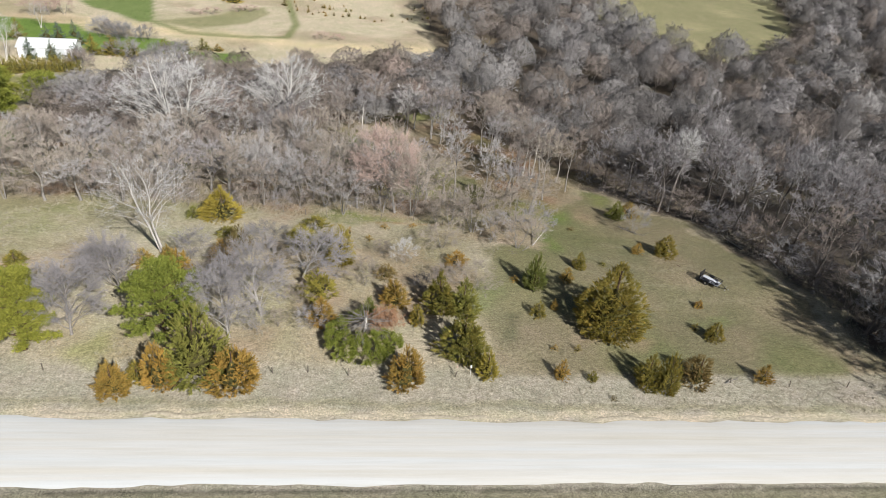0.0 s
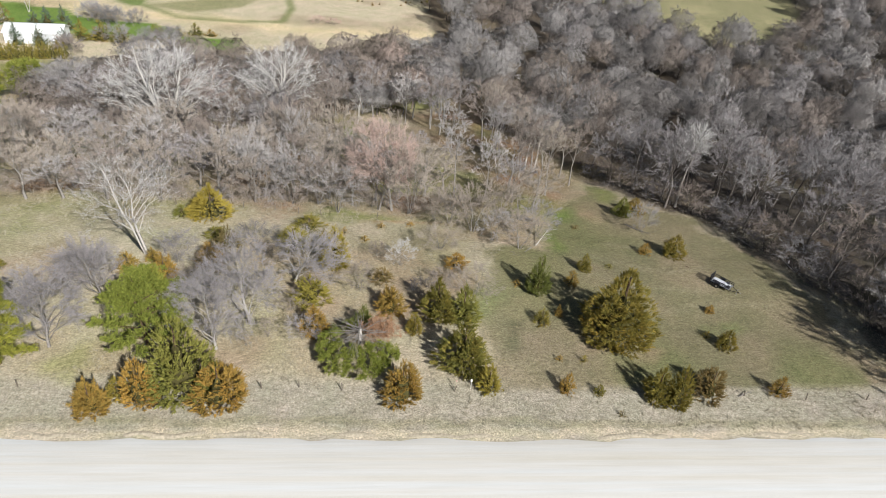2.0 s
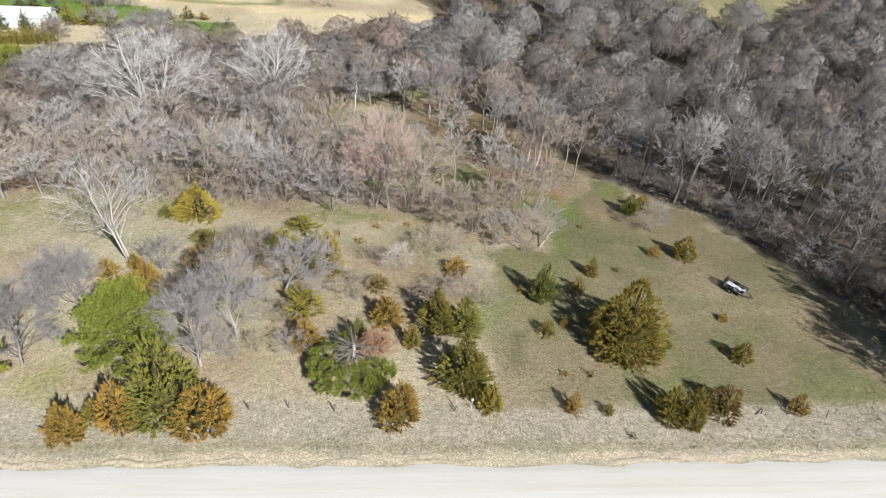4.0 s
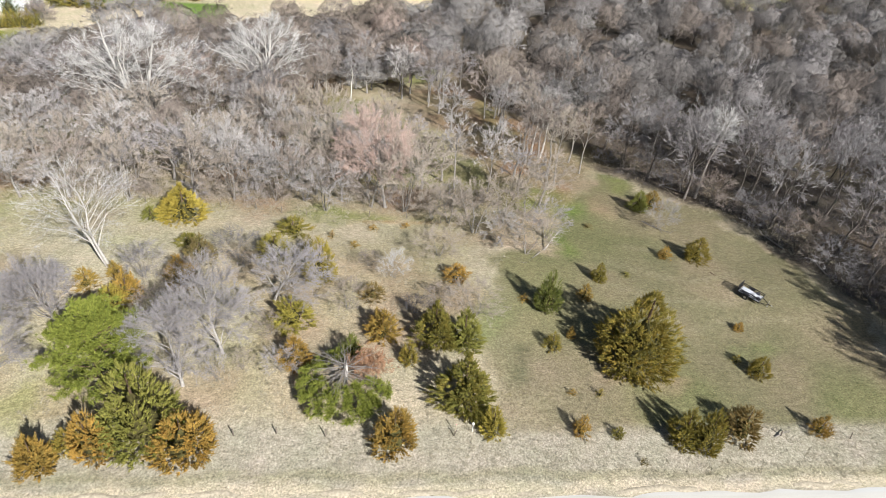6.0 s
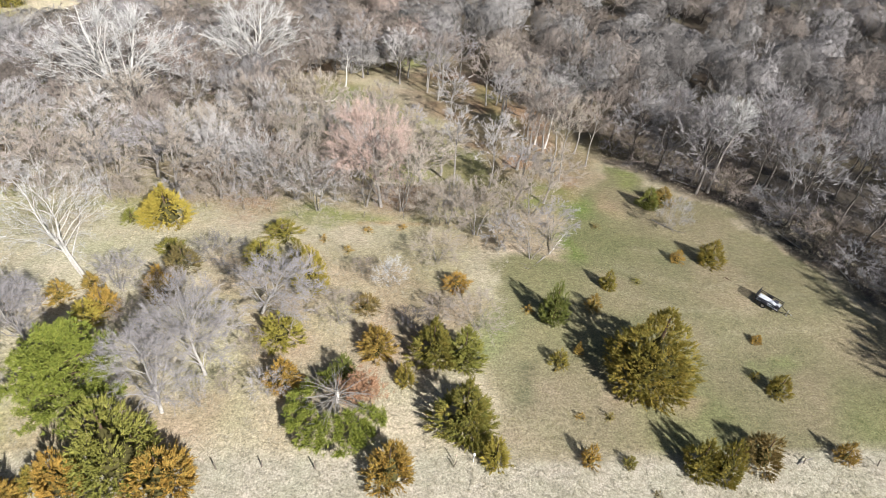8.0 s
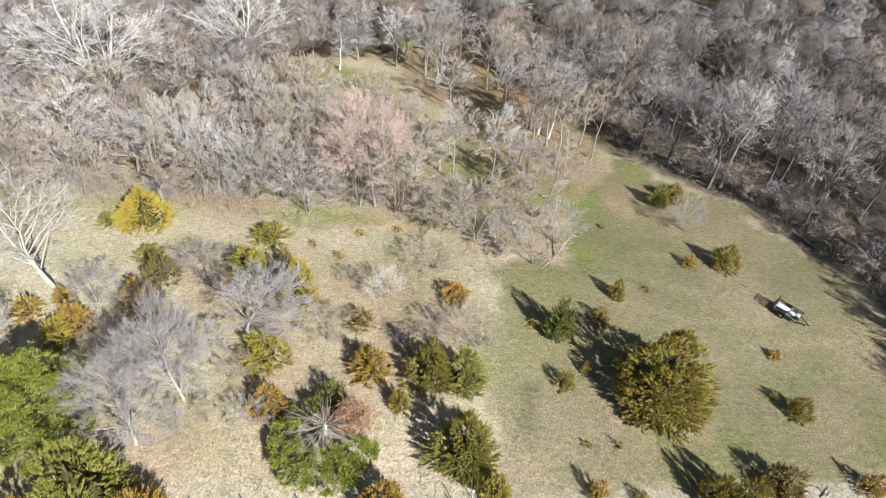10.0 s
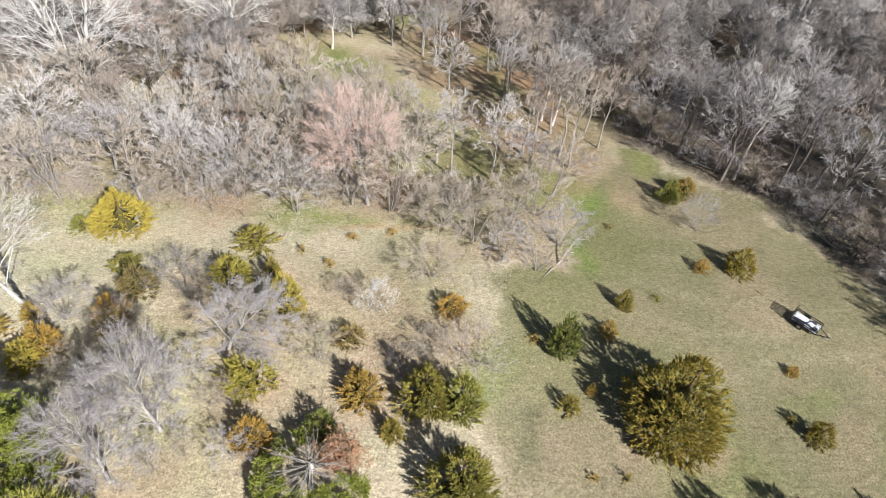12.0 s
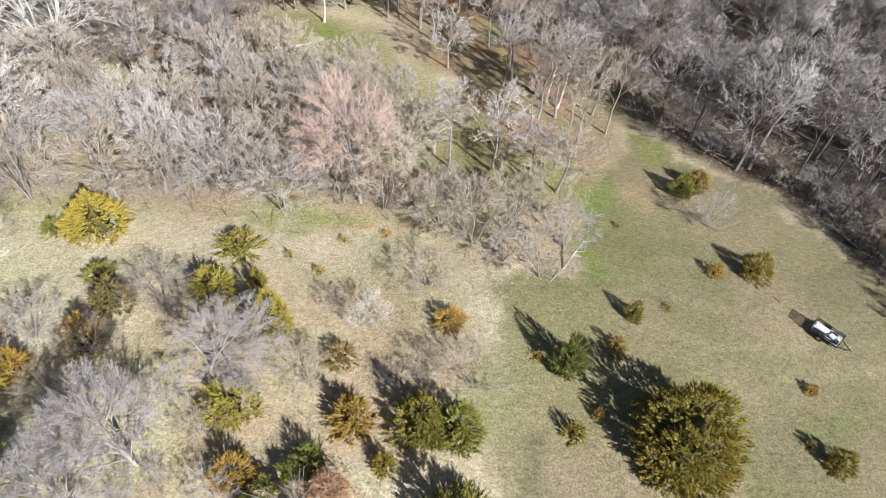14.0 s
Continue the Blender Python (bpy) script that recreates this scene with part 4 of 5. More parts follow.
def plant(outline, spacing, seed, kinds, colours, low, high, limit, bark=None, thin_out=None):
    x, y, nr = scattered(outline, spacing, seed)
    keep = in_view(x, y)
    if thin_out:
        keep &= thin_out(x, y, nr.rand(len(x)))
    for px, py in zip(x[keep], y[keep]):
        kind = kinds[nr.randint(len(kinds))]
        tone = (wave(px, py, 15, 51) * 1.5 - 0.25) * 0.6 + nr.rand() * 0.4
        colour = colours[max(0, min(len(colours) - 1, int(tone * len(colours))))]
        if outline is RIGHT_WOODS and py > 98 and nr.rand() < (62 - px) / 40:
            colour = ("ash", "brown", "umber", "grey", "ash")[nr.randint(5)]
        if outline is RIGHT_WOODS and limit(px, py):
            colour = ("ash", "lilac", "mauve", "ash", "umber", "lilac")[nr.randint(6)]
        h, w = nr.uniform(low, high), KINDS[kind]["wide"] * nr.uniform(0.8, 1.25)
        if limit(px, py):
            bare(kind, px, py, h, w, colour, {"grey": "leafless grey woodland tree", "mauve": "leafless dark mauve-grey woodland tree", "brown": "leafless brownish woodland tree", "ash": "leafless ash-grey woodland tree", "lilac": "leafless lilac-grey woodland tree", "umber": "leafless reddish-brown woodland tree", "pink": "leafless woodland tree with pinkish buds", "white": "leafless pale woodland tree"}[colour], 1 + nr.randint(4), group="woodland trees", bark=bark)
        else:
            FAR.append((px, py, h * nr.uniform(0.7, 1.15), nr.uniform(7.5, 13.0), colour, nr.randint(6)))


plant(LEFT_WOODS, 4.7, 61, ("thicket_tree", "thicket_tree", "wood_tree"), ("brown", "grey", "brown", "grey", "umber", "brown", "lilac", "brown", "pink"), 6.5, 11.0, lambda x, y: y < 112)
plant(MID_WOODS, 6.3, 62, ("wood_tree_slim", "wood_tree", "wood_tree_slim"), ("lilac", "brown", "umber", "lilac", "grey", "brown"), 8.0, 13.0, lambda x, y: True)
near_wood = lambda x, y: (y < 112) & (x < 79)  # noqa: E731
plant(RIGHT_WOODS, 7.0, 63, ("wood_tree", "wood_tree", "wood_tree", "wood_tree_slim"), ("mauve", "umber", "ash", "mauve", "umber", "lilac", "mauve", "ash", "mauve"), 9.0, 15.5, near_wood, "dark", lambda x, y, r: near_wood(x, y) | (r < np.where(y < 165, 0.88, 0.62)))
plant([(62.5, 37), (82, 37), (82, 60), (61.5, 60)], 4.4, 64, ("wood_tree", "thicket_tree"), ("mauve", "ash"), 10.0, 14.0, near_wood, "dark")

# brush and low trees along the woods' open edge
edge = [(61.5, 52), (60.5, 58), (59.5, 63), (58.5, 68), (57.3, 73), (56, 78), (54.8, 83), (53, 88), (50, 92.5), (46.5, 95.5), (43.5, 100), (40, 104.5)]
for k, (ex, ey) in enumerate(edge):
    bare("thicket_tree", ex + 1.6 + 1.5 * hashed(ex, ey, 61), ey + 1.2, 4.5 + 3 * hashed(ex, ey, 62), 5.5 + 2 * hashed(ex, ey, 63), ("mauve", "ash", "umber")[k % 3], "low leafless tree along the wood's open edge", 1 + k % 4, group="woodland trees", bark="dark")
    bare("low_brush", ex + 0.6, ey + 3.4, 1.8 + hashed(ex, ey, 64), 3.2 + 1.5 * hashed(ex, ey, 65), ("ash", "umber", "mauve")[k % 3], "low leafless brush along the wood's open edge", 1 + k % 4, name="shrub", group="brush along the woods")

SHADES = {"lilac": (0.28, 0.264, 0.264), "grey": (0.28, 0.267, 0.258), "mauve": (0.175, 0.163, 0.158), "ash": (0.265, 0.253, 0.248), "umber": (0.215, 0.184, 0.165), "brown": (0.25, 0.21, 0.18), "pink": (0.34, 0.27, 0.235), "white": (0.5, 0.47, 0.44)}


def far_woods():
    """All trees farther back, as one mesh."""
    kinds = []
    for s in range(18):
        if s >= 12:
            (wv, wt), (tv, tt) = bare_tree(200 + s, 11.0, 9.0, bare=0.22, limbs=10, subs=4, fans=5, twigs=5, twig=0.9, thick=0.0125, thin=0.029, lift=0.8, light=True)
        elif s < 6:
            (wv, wt), (tv, tt) = bare_tree(200 + s, 11.0, 9.0, bare=0.22, limbs=9, subs=3, fans=4, twigs=5, twig=1.0, thick=0.013, thin=0.034, lift=0.8, light=True)
        else:
            (wv, wt), (tv, tt) = bare_tree(200 + s, 11.0, 9.0, bare=0.22, limbs=7, subs=3, fans=3, twigs=4, twig=1.3, thick=0.013, thin=0.06, lift=0.8, light=True)
        dome, faces = crown_dome(s, *((3.1, 2.9, 6.2) if s >= 12 else (4.5, 4.3, 6.5)))
        base = len(wv) + len(tv)
        kinds.append((np.concatenate([wv, tv, dome]), np.concatenate([wt, tt + len(wv), faces + base]), len(wv), len(wt) + len(tt)))
    vs, ts, cs, slots, base = [], [], [], [], 0
    for x, y, h, w, colour, s in FAR:
        if inside(np.array([x]), np.array([y]), RIGHT_FIELD, 1)[0] > 0.5:
            continue
        v, t, woody, twiggy = kinds[s + (12 if y < 134 and x < 100 else 6 if y > 175 else 0)]
        a = hashed(x, y, 9) * 6.283
        k = w / 9.0
        r = np.stack([(v[:, 0] * np.cos(a) - v[:, 1] * np.sin(a)) * k + x, (v[:, 0] * np.sin(a) + v[:, 1] * np.cos(a)) * k + y, v[:, 2] * h / 11 + ground_at(x, y)], 1)
        shade = np.array(SHADES[colour]) * (0.68 + 0.5 * hashed(x, y, 8))
        c = np.tile(np.array((*shade, 1)), (len(v), 1))
        c[:woody, :3] *= 0.55
        vs.append(r), ts.append(t + base), cs.append(c), slots.append((np.arange(len(t)) >= twiggy).astype(np.int32))
        base += len(v)
    me = fast_mesh("distant_woods", np.concatenate(vs), np.concatenate(ts), TWIG_FAR)
    me.materials.append(TWIG_MASS)
    me.polygons.foreach_set("material_index", np.concatenate(slots))
    me.color_attributes.new("tint", "FLOAT_COLOR", "POINT").data.foreach_set("color", np.concatenate(cs).astype(np.float32).ravel())
    tagged(new("distant_woods", me), "leafless grey and brown woodland reaching into the distance", "woods", kind="stuff")


far_woods()


def undergrowth(name, outline, area, count, low, high, mat, label, seed):
    """Low leafless brush on the woodland floor."""
    nr = np.random.RandomState(seed)
    x, y = nr.uniform(area[0], area[1], count), nr.uniform(area[2], area[3], count)
    ok = (inside(x, y, outline, 1) > 0.6) & (wave(x, y, 6, 81) > 0.33) & (along(x, y, TRAIL, 5) < 0.3)
    x, y = x[ok], y[ok]
    blades = 16
    at = np.repeat(np.stack([x, y, land(x, y) - 0.05], 1), blades, 0)
    n = len(at)
    way = np.concatenate([nr.normal(0, 0.55, (n, 2)), np.full((n, 1), 0.8)], 1)
    at[:, :2] += way[:, :2] * 0.5
    size = np.repeat(nr.uniform(low, high, len(x)), blades)[:, None] * (0.5 + 0.6 * nr.rand(n))[:, None]
    side = np.cross(way, nr.normal(0, 1, (n, 3)))
    side = side / np.linalg.norm(side, axis=1, keepdims=True) * 0.014
    bend = at + way * size * 0.5
    fork = bend + (way + nr.normal(0, 0.6, (n, 3))) * size * 0.45
    v = np.stack([at - side, at + side, at + way * size, bend - side, bend + side, fork], 1).reshape(-1, 3)
    tagged(new(name, fast_mesh(name, v, np.arange(6 * n).reshape(-1, 3), mat)), label, "undergrowth", kind="stuff")


undergrowth("dark_undergrowth", RIGHT_WOODS, (40, 100, 36, 135), 1900, 0.8, 2.0, TWIG["mauve"], "dark leafless brush on the woodland floor", 82)
undergrowth("brown_undergrowth", LEFT_WOODS, (-62, 16, 84, 125), 2200, 0.8, 2.0, TWIG["umber"], "brown leafless brush under the thicket", 83)


# ---- the broken pine ----
def broken_pine(x, y):
    rng, nr = random.Random(8), np.random.RandomState(8)
    ob = empty("broken_pine", pose(x, y, ground_at(x, y)), "snapped pine with a whorl of bare grey branches over green boughs", "pine tree")
    wood, wt = [], []
    tube(wood, wt, bough(rng, Vector((0, 0, -0.2)), Vector((0.03, 0.02, 1)), 3.9, 5, 0.02, 0.05), [0.24, 0.2, 0.18, 0.16, 0.14, 0.09], 7)
    child("trunk", fast_mesh("trunk", np.array([tuple(v) for v in wood]), np.array(wt), PALE_BARK), ob, "grey broken trunk")
    wood, wt = [], []
    for k in range(46):
        a = k * 2.399 + rng.uniform(-0.3, 0.3)
        d = Vector((math.cos(a), math.sin(a), rng.uniform(-0.25, 0.5))).normalized()
        limb = bough(rng, Vector((0, 0, rng.uniform(2.2, 3.8))), d, rng.uniform(1.6, 3.5), 4, -0.05, 0.2)
        tube(wood, wt, limb, [0.042, 0.034, 0.026, 0.018, 0.005], 4)
        for j in range(5):
            p = limb[1 + j % 3].lerp(limb[2 + j % 3], rng.random())
            tube(wood, wt, bough(rng, p, off_axis(rng, d, 0.7, rng.uniform(0, 6.3)), rng.uniform(0.4, 1.1), 2, 0, 0.25), [0.014, 0.01, 0.003], 3)
    child("dead_whorl", fast_mesh("dead_whorl", np.array([tuple(v) for v in wood]), np.array(wt), BARK), ob, "bare grey branches")
    n = 2500
    a = (nr.randint(0, 15, n) + nr.normal(0.5, 0.2, n)) * 2 * np.pi / 15
    r = 0.9 + 3.1 * nr.rand(n) ** 0.6
    lump = wave(a * 3, r, 0.7, 4)
    south = 0.5 - 0.5 * np.sin(a)
    c = np.stack([np.cos(a) * r, np.sin(a) * r, 0.25 + (4.2 - r) * (0.35 + 0.35 * south) + lump * 1.1 + nr.rand(n) * 0.5], 1)
    c = c[(np.cos(a - 0.8) < 0.7) & (lump > 0.2) & (nr.rand(n) < 0.35 + 0.75 * south) & (r > 2.3 - 0.7 * south)]
    out = c / np.linalg.norm(c, axis=1, keepdims=True)
    v, t = needle_tufts(nr, c, 0.42, 14, out)
    child("foliage", fast_mesh("foliage", v, t, PINE), ob, "green needled lower boughs")
    c = np.array((1.9, 1.2, 2.7)) + nr.normal(0, 1, (320, 3)) * np.array((0.85, 0.6, 0.4))
    v, t = needle_tufts(nr, c, 0.42, 10, np.tile(np.array((0.6, 0.2, 0.2)), (320, 1)))
    child("dead_bough", fast_mesh("dead_bough", v, t, DEAD_NEEDLES), ob, "rust-red dead needles")


broken_pine(-0.2, 53.0)

# ---- the trailer ----
STEEL = plain("black_steel", (0.025, 0.025, 0.028), 0.45, 0.2, 0.3)
RUBBER = plain("tyre_rubber", (0.03, 0.03, 0.03), 0.8)
ZINC = plain("zinc", (0.55, 0.55, 0.56), 0.4, 0.8)
WHITE = plain("white_sheet", (0.6, 0.63, 0.68), 0.5, 0.0, 0.2, 3.0)
DECK = plain("grey_deck_boards", (0.42, 0.44, 0.47), 0.8, 0.0, 0.4)
DARK_CLOTH = plain("dark_cloth", (0.06, 0.06, 0.08), 0.8)
LENS_RED = plain("red_lens", (0.4, 0.02, 0.02), 0.3)
LENGTH, WIDE = 2.55, 1.4


def ring(r, w, hole, at, axis="Y"):
    bm = bmesh.new()
    n = 18
    loops = []
    for rr, off in ((hole, -w / 2), (r * 0.94, -w / 2), (r, -w / 4), (r, w / 4), (r * 0.94, w / 2), (hole, w / 2)):
        loops.append([bm.verts.new((rr * math.cos(2 * math.pi * k / n), off, rr * math.sin(2 * math.pi * k / n))) for k in range(n)])
    for a, b in zip(loops, loops[1:] + loops[:1]):
        for k in range(n):
            bm.faces.new((a[k], a[(k + 1) % n], b[(k + 1) % n], b[k]))
    bmesh.ops.translate(bm, vec=at, verts=bm.verts)
    return bm


def trailer(x, y, heading):
    ob = empty("utility_trailer", pose(x, y, ground_at(x, y), 0, 0, heading), "black steel utility trailer with white load, parked on mown grass", "trailer")
    for k in range(8):
        part("deck_board", box(LENGTH - 0.06, WIDE / 8 - 0.012, 0.04, (0, -WIDE / 2 + (k + 0.5) * WIDE / 8, 0.52), 0.004), DECK, ob)
    part("chassis", join(*[box(LENGTH, 0.06, 0.1, (0, s * (WIDE / 2 - 0.03), 0.45)) for s in (-1, 1)], *[box(0.05, WIDE - 0.12, 0.08, (dx, 0, 0.45)) for dx in (-1.22, -0.61, 0, 0.61, 1.22)]), STEEL, ob)
    for s in (-1, 1):
        rail = part("side_rail", join(rod((-LENGTH / 2, s * WIDE / 2, 0.92), (LENGTH / 2, s * WIDE / 2, 0.92), 0.045), rod((-LENGTH / 2, s * WIDE / 2, 0.72), (LENGTH / 2, s * WIDE / 2, 0.72), 0.04)), STEEL, ob)
        for dx in (-1.24, -0.62, 0, 0.62, 1.24):
            part("post", box(0.045, 0.045, 0.46, (dx, s * WIDE / 2, 0.7)), STEEL, rail)
        wheel = part("wheel", ring(0.33, 0.2, 0.17, (-0.25, s * (WIDE / 2 + 0.16), 0.33)), RUBBER, ob)
        part("rim", join(rod((-0.25, s * (WIDE / 2 + 0.10), 0.33), (-0.25, s * (WIDE / 2 + 0.22), 0.33), 0.175, None, 16), rod((-0.25, s * (WIDE / 2 + 0.2), 0.33), (-0.25, s * (WIDE / 2 + 0.26), 0.33), 0.05, None, 10)), ZINC, wheel)
        part("fender", join(box(0.62, 0.24, 0.02, (-0.25, s * (WIDE / 2 + 0.16), 0.72), 0.005), box(0.02, 0.24, 0.2, (-0.57, s * (WIDE / 2 + 0.16), 0.63)), box(0.02, 0.24, 0.2, (0.07, s * (WIDE / 2 + 0.16), 0.63))), STEEL, ob)
        part("tail_lamp", box(0.03, 0.1, 0.07, (-LENGTH / 2 - 0.015, s * (WIDE / 2 - 0.08), 0.45), 0.006), LENS_RED, ob)
    part("axle", rod((-0.25, -WIDE / 2 - 0.12, 0.33), (-0.25, WIDE / 2 + 0.12, 0.33), 0.03), STEEL, ob)
    part("front_rail", join(rod((LENGTH / 2, -WIDE / 2, 0.92), (LENGTH / 2, WIDE / 2, 0.92), 0.03), rod((LENGTH / 2, -WIDE / 2, 0.72), (LENGTH / 2, WIDE / 2, 0.72), 0.018)), STEEL, ob)
    part("tongue", join(rod((LENGTH / 2, -0.6, 0.43), (LENGTH / 2 + 0.95, -0.02, 0.43), 0.035), rod((LENGTH / 2, 0.6, 0.43), (LENGTH / 2 + 0.95, 0.02, 0.43), 0.035), rod((LENGTH / 2 + 0.9, 0, 0.43), (LENGTH / 2 + 1.2, 0, 0.44), 0.04)), STEEL, ob)
    part("coupler", join(box(0.2, 0.1, 0.09, (LENGTH / 2 + 1.22, 0, 0.46), 0.02)), ZINC, ob)
    part("jack", join(rod((LENGTH / 2 + 0.8, 0.12, 0.04), (LENGTH / 2 + 0.8, 0.12, 0.75), 0.03), box(0.16, 0.16, 0.03, (LENGTH / 2 + 0.8, 0.12, 0.01)), rod((LENGTH / 2 + 0.8, 0.12, 0.72), (LENGTH / 2 + 0.8, 0.28, 0.72), 0.014)), ZINC, ob)
    # the mesh ramp, standing upright at the rear
    gate = part("ramp_gate", join(rod((-LENGTH / 2 - 0.04, -0.66, 0.5), (-LENGTH / 2 - 0.10, -0.66, 1.35), 0.025), rod((-LENGTH / 2 - 0.04, 0.66, 0.5), (-LENGTH / 2 - 0.10, 0.66, 1.35), 0.025), rod((-LENGTH / 2 - 0.10, -0.66, 1.35), (-LENGTH / 2 - 0.10, 0.66, 1.35), 0.025), rod((-LENGTH / 2 - 0.07, -0.66, 0.95), (-LENGTH / 2 - 0.07, 0.66, 0.95), 0.02)), STEEL, ob)
    part("wire_mesh", join(*[rod((-LENGTH / 2 - 0.05, -0.62 + 0.103 * k, 0.5), (-LENGTH / 2 - 0.10, -0.62 + 0.103 * k, 1.33), 0.016, None, 4) for k in range(13)], *[rod((-LENGTH / 2 - 0.05 - 0.04 * k / 9, -0.64, 0.55 + 0.085 * k), (-LENGTH / 2 - 0.05 - 0.04 * k / 9, 0.64, 0.55 + 0.085 * k), 0.016, None, 4) for k in range(10)]), STEEL, gate)
    base = pose(x, y, ground_at(x, y), 0, 0, heading)
    # made-up white and dark shapes for a load whose kind is unknown
    for name, dx, dy, sx, sy, sz, turn, mat, label in (
        ("tarpaulin", -0.5, 0.2, 1.3, 0.6, 0.06, 4, WHITE, "flat white load on the trailer deck"),
        ("folded_tarpaulin", 0.45, -0.05, 0.5, 0.45, 0.24, -18, WHITE, "white bundle on the trailer deck"),
        ("dark_bag", 0.55, 0.42, 0.5, 0.3, 0.26, 30, DARK_CLOTH, "dark bundle on the trailer deck"),
        ("tarpaulin", 0.95, 0.2, 0.4, 0.5, 0.06, 25, WHITE, "flat white load on the trailer deck"),
        ("dark_bag", -0.5, -0.4, 0.9, 0.3, 0.16, 3, DARK_CLOTH, "dark bundle on the trailer deck"),
        ("dark_bag", 0.98, -0.3, 0.35, 0.45, 0.2, -10, DARK_CLOTH, "dark bundle on the trailer deck")):
        bm = box(sx, sy, sz, (0, 0, sz / 2), min(sz, 0.1) * 0.35)
        bmesh.ops.subdivide_edges(bm, edges=bm.edges[:], cuts=2, use_grid_fill=True)
        for v in bm.verts:
            v.co += Vector((0, 0, 1)) * (noise.noise(v.co * 4) * 0.05 * (v.co.z > 0.02))
        me = bpy.data.meshes.new(name)
        bm.to_mesh(me)
        bm.free()
        me.materials.append(mat)
        thing = tagged(new(name, me), label, name.split("_")[-1])
        thing.matrix_basis = base @ pose(dx, dy, 0.541, 0, 0, turn)


trailer(45.25, 68.05, -51)

# ---- fences, stakes and fallen wood ----
POST_WOOD = plain("weathered_post", (0.2, 0.17, 0.14), 0.9, 0.0, 0.5, 12.0)
PIPE_WHITE = plain("white_pipe", (0.8, 0.8, 0.78), 0.4, 0.0, 0.08)


def single(name, bm, mat, m, label, category, group=""):
    me = bpy.data.meshes.new(name)
    bm.to_mesh(me)
    bm.free()
    me.materials.append(mat)
    ob = new(name, me)
    ob.matrix_basis = m
    return tagged(ob, label, category, group)


def post(x, y, high, lean, label="weathered wooden fence post in dry grass", group="old fence posts"):
    bm = rod((0, 0, -0.2), (0, 0, high * 0.68), 0.055, 0.045, 9)
    for v in bm.verts:
        v.co += Vector((hashed(v.co.x, v.co.z, 1) - 0.5, hashed(v.co.y, v.co.z, 2) - 0.5, (hashed(v.co.x, v.co.y, 3) - 0.5) * (v.co.z > 0.2))) * 0.035
    single("fence_post", bm, POST_WOOD, pose(x, y, ground_at(x, y), lean, lean * 0.7, hashed(x, y, 4) * 360), label, "fence post", group)


for px, py, ph in ((-30.3, 48.8, 1.2), (-9.0, 48.8, 1.3), (-5.6, 48.9, 1.2), (-1.6, 48.7, 1.3), (2.6, 48.7, 0.9), (9.1, 48.6, 1.3), (45.2, 48.1, 1.1), (38.6, 48.4, 1.0), (52.0, 48.2, 1.1)):
    post(px, py, ph, (hashed(px, py, 1) - 0.5) * 22, group="posts along the road")
for px, py in ((-30.5, 85.0), (-26.0, 84.9), (-16.9, 84.5), (-12.5, 84.1), (-9.3, 83.4), (-6.2, 83.0), (1.5, 83.4), (6.3, 83.2), (10.5, 82.0), (-35.0, 85.2), (-39.5, 85.6)):
    post(px, py, 1.35, (hashed(px, py, 1) - 0.5) * 14, "weathered wooden post of the old wire fence at the woods", "posts along the woods")
marker = empty("marker_post", pose(10.7, 49.0, ground_at(10.7, 49.0), 3, -2, 0), "slim white pipe marker with a white cap beside the cedars", "marker post")
part("pipe", rod((0, 0, -0.2), (0, 0, 1.1), 0.025, None, 10), PIPE_WHITE, marker)
part("cap", join(rod((0, 0, 1.08), (0, 0, 1.26), 0.11, 0.1, 12), rod((0, 0, 1.26), (0, 0, 1.31), 0.1, 0.03, 12)), PIPE_WHITE, marker)


stake = empty("survey_stake", pose(9.2, 48.9, ground_at(9.2, 48.9), -3, 4, 20), "pale wooden survey stake with a pink ribbon in dry grass", "stake")
part("shaft", join(box(0.07, 0.05, 1.3, (0, 0, 0.5), 0.006), rod((0, 0, 1.15), (0, 0, 1.2), 0.03, 0.01, 4)), DIRT, stake)
part("ribbon", box(0.085, 0.065, 0.12, (0, 0, 1.02), 0.01), plain("pink_ribbon", (0.7, 0.35, 0.35), 0.6, vary=0.1), stake, "faded pink ribbon")


def fallen(x, y, length, heading, rise, thick, mat, label, seed, forks=5):
    rng = random.Random(seed)
    wood, wt = [], []
    spine = bough(rng, Vector((0, 0, thick * 0.6)), Vector((1, 0, rise)).normalized(), length, 5, 0, 0.1)
    tube(wood, wt, spine, [thick, thick * 0.9, thick * 0.75, thick * 0.6, thick * 0.4, thick * 0.15], 6)
    for k in range(forks):
        p = spine[2 + k % 3].lerp(spine[3 + k % 3], rng.random())
        limb = bough(rng, p, off_axis(rng, Vector((1, 0, 0)), rng.uniform(0.4, 0.9), rng.uniform(0.3, 2.8)), length * rng.uniform(0.2, 0.4), 3, 0, 0.2)
        tube(wood, wt, limb, [thick * 0.4, thick * 0.3, thick * 0.2, thick * 0.05], 4)
    tagged(new("fallen_branch", fast_mesh("fallen_branch", np.array([tuple(v) for v in wood]), np.array(wt), mat)), label, "fallen branch").matrix_basis = pose(x, y, ground_at(x, y), 0, 0, heading)


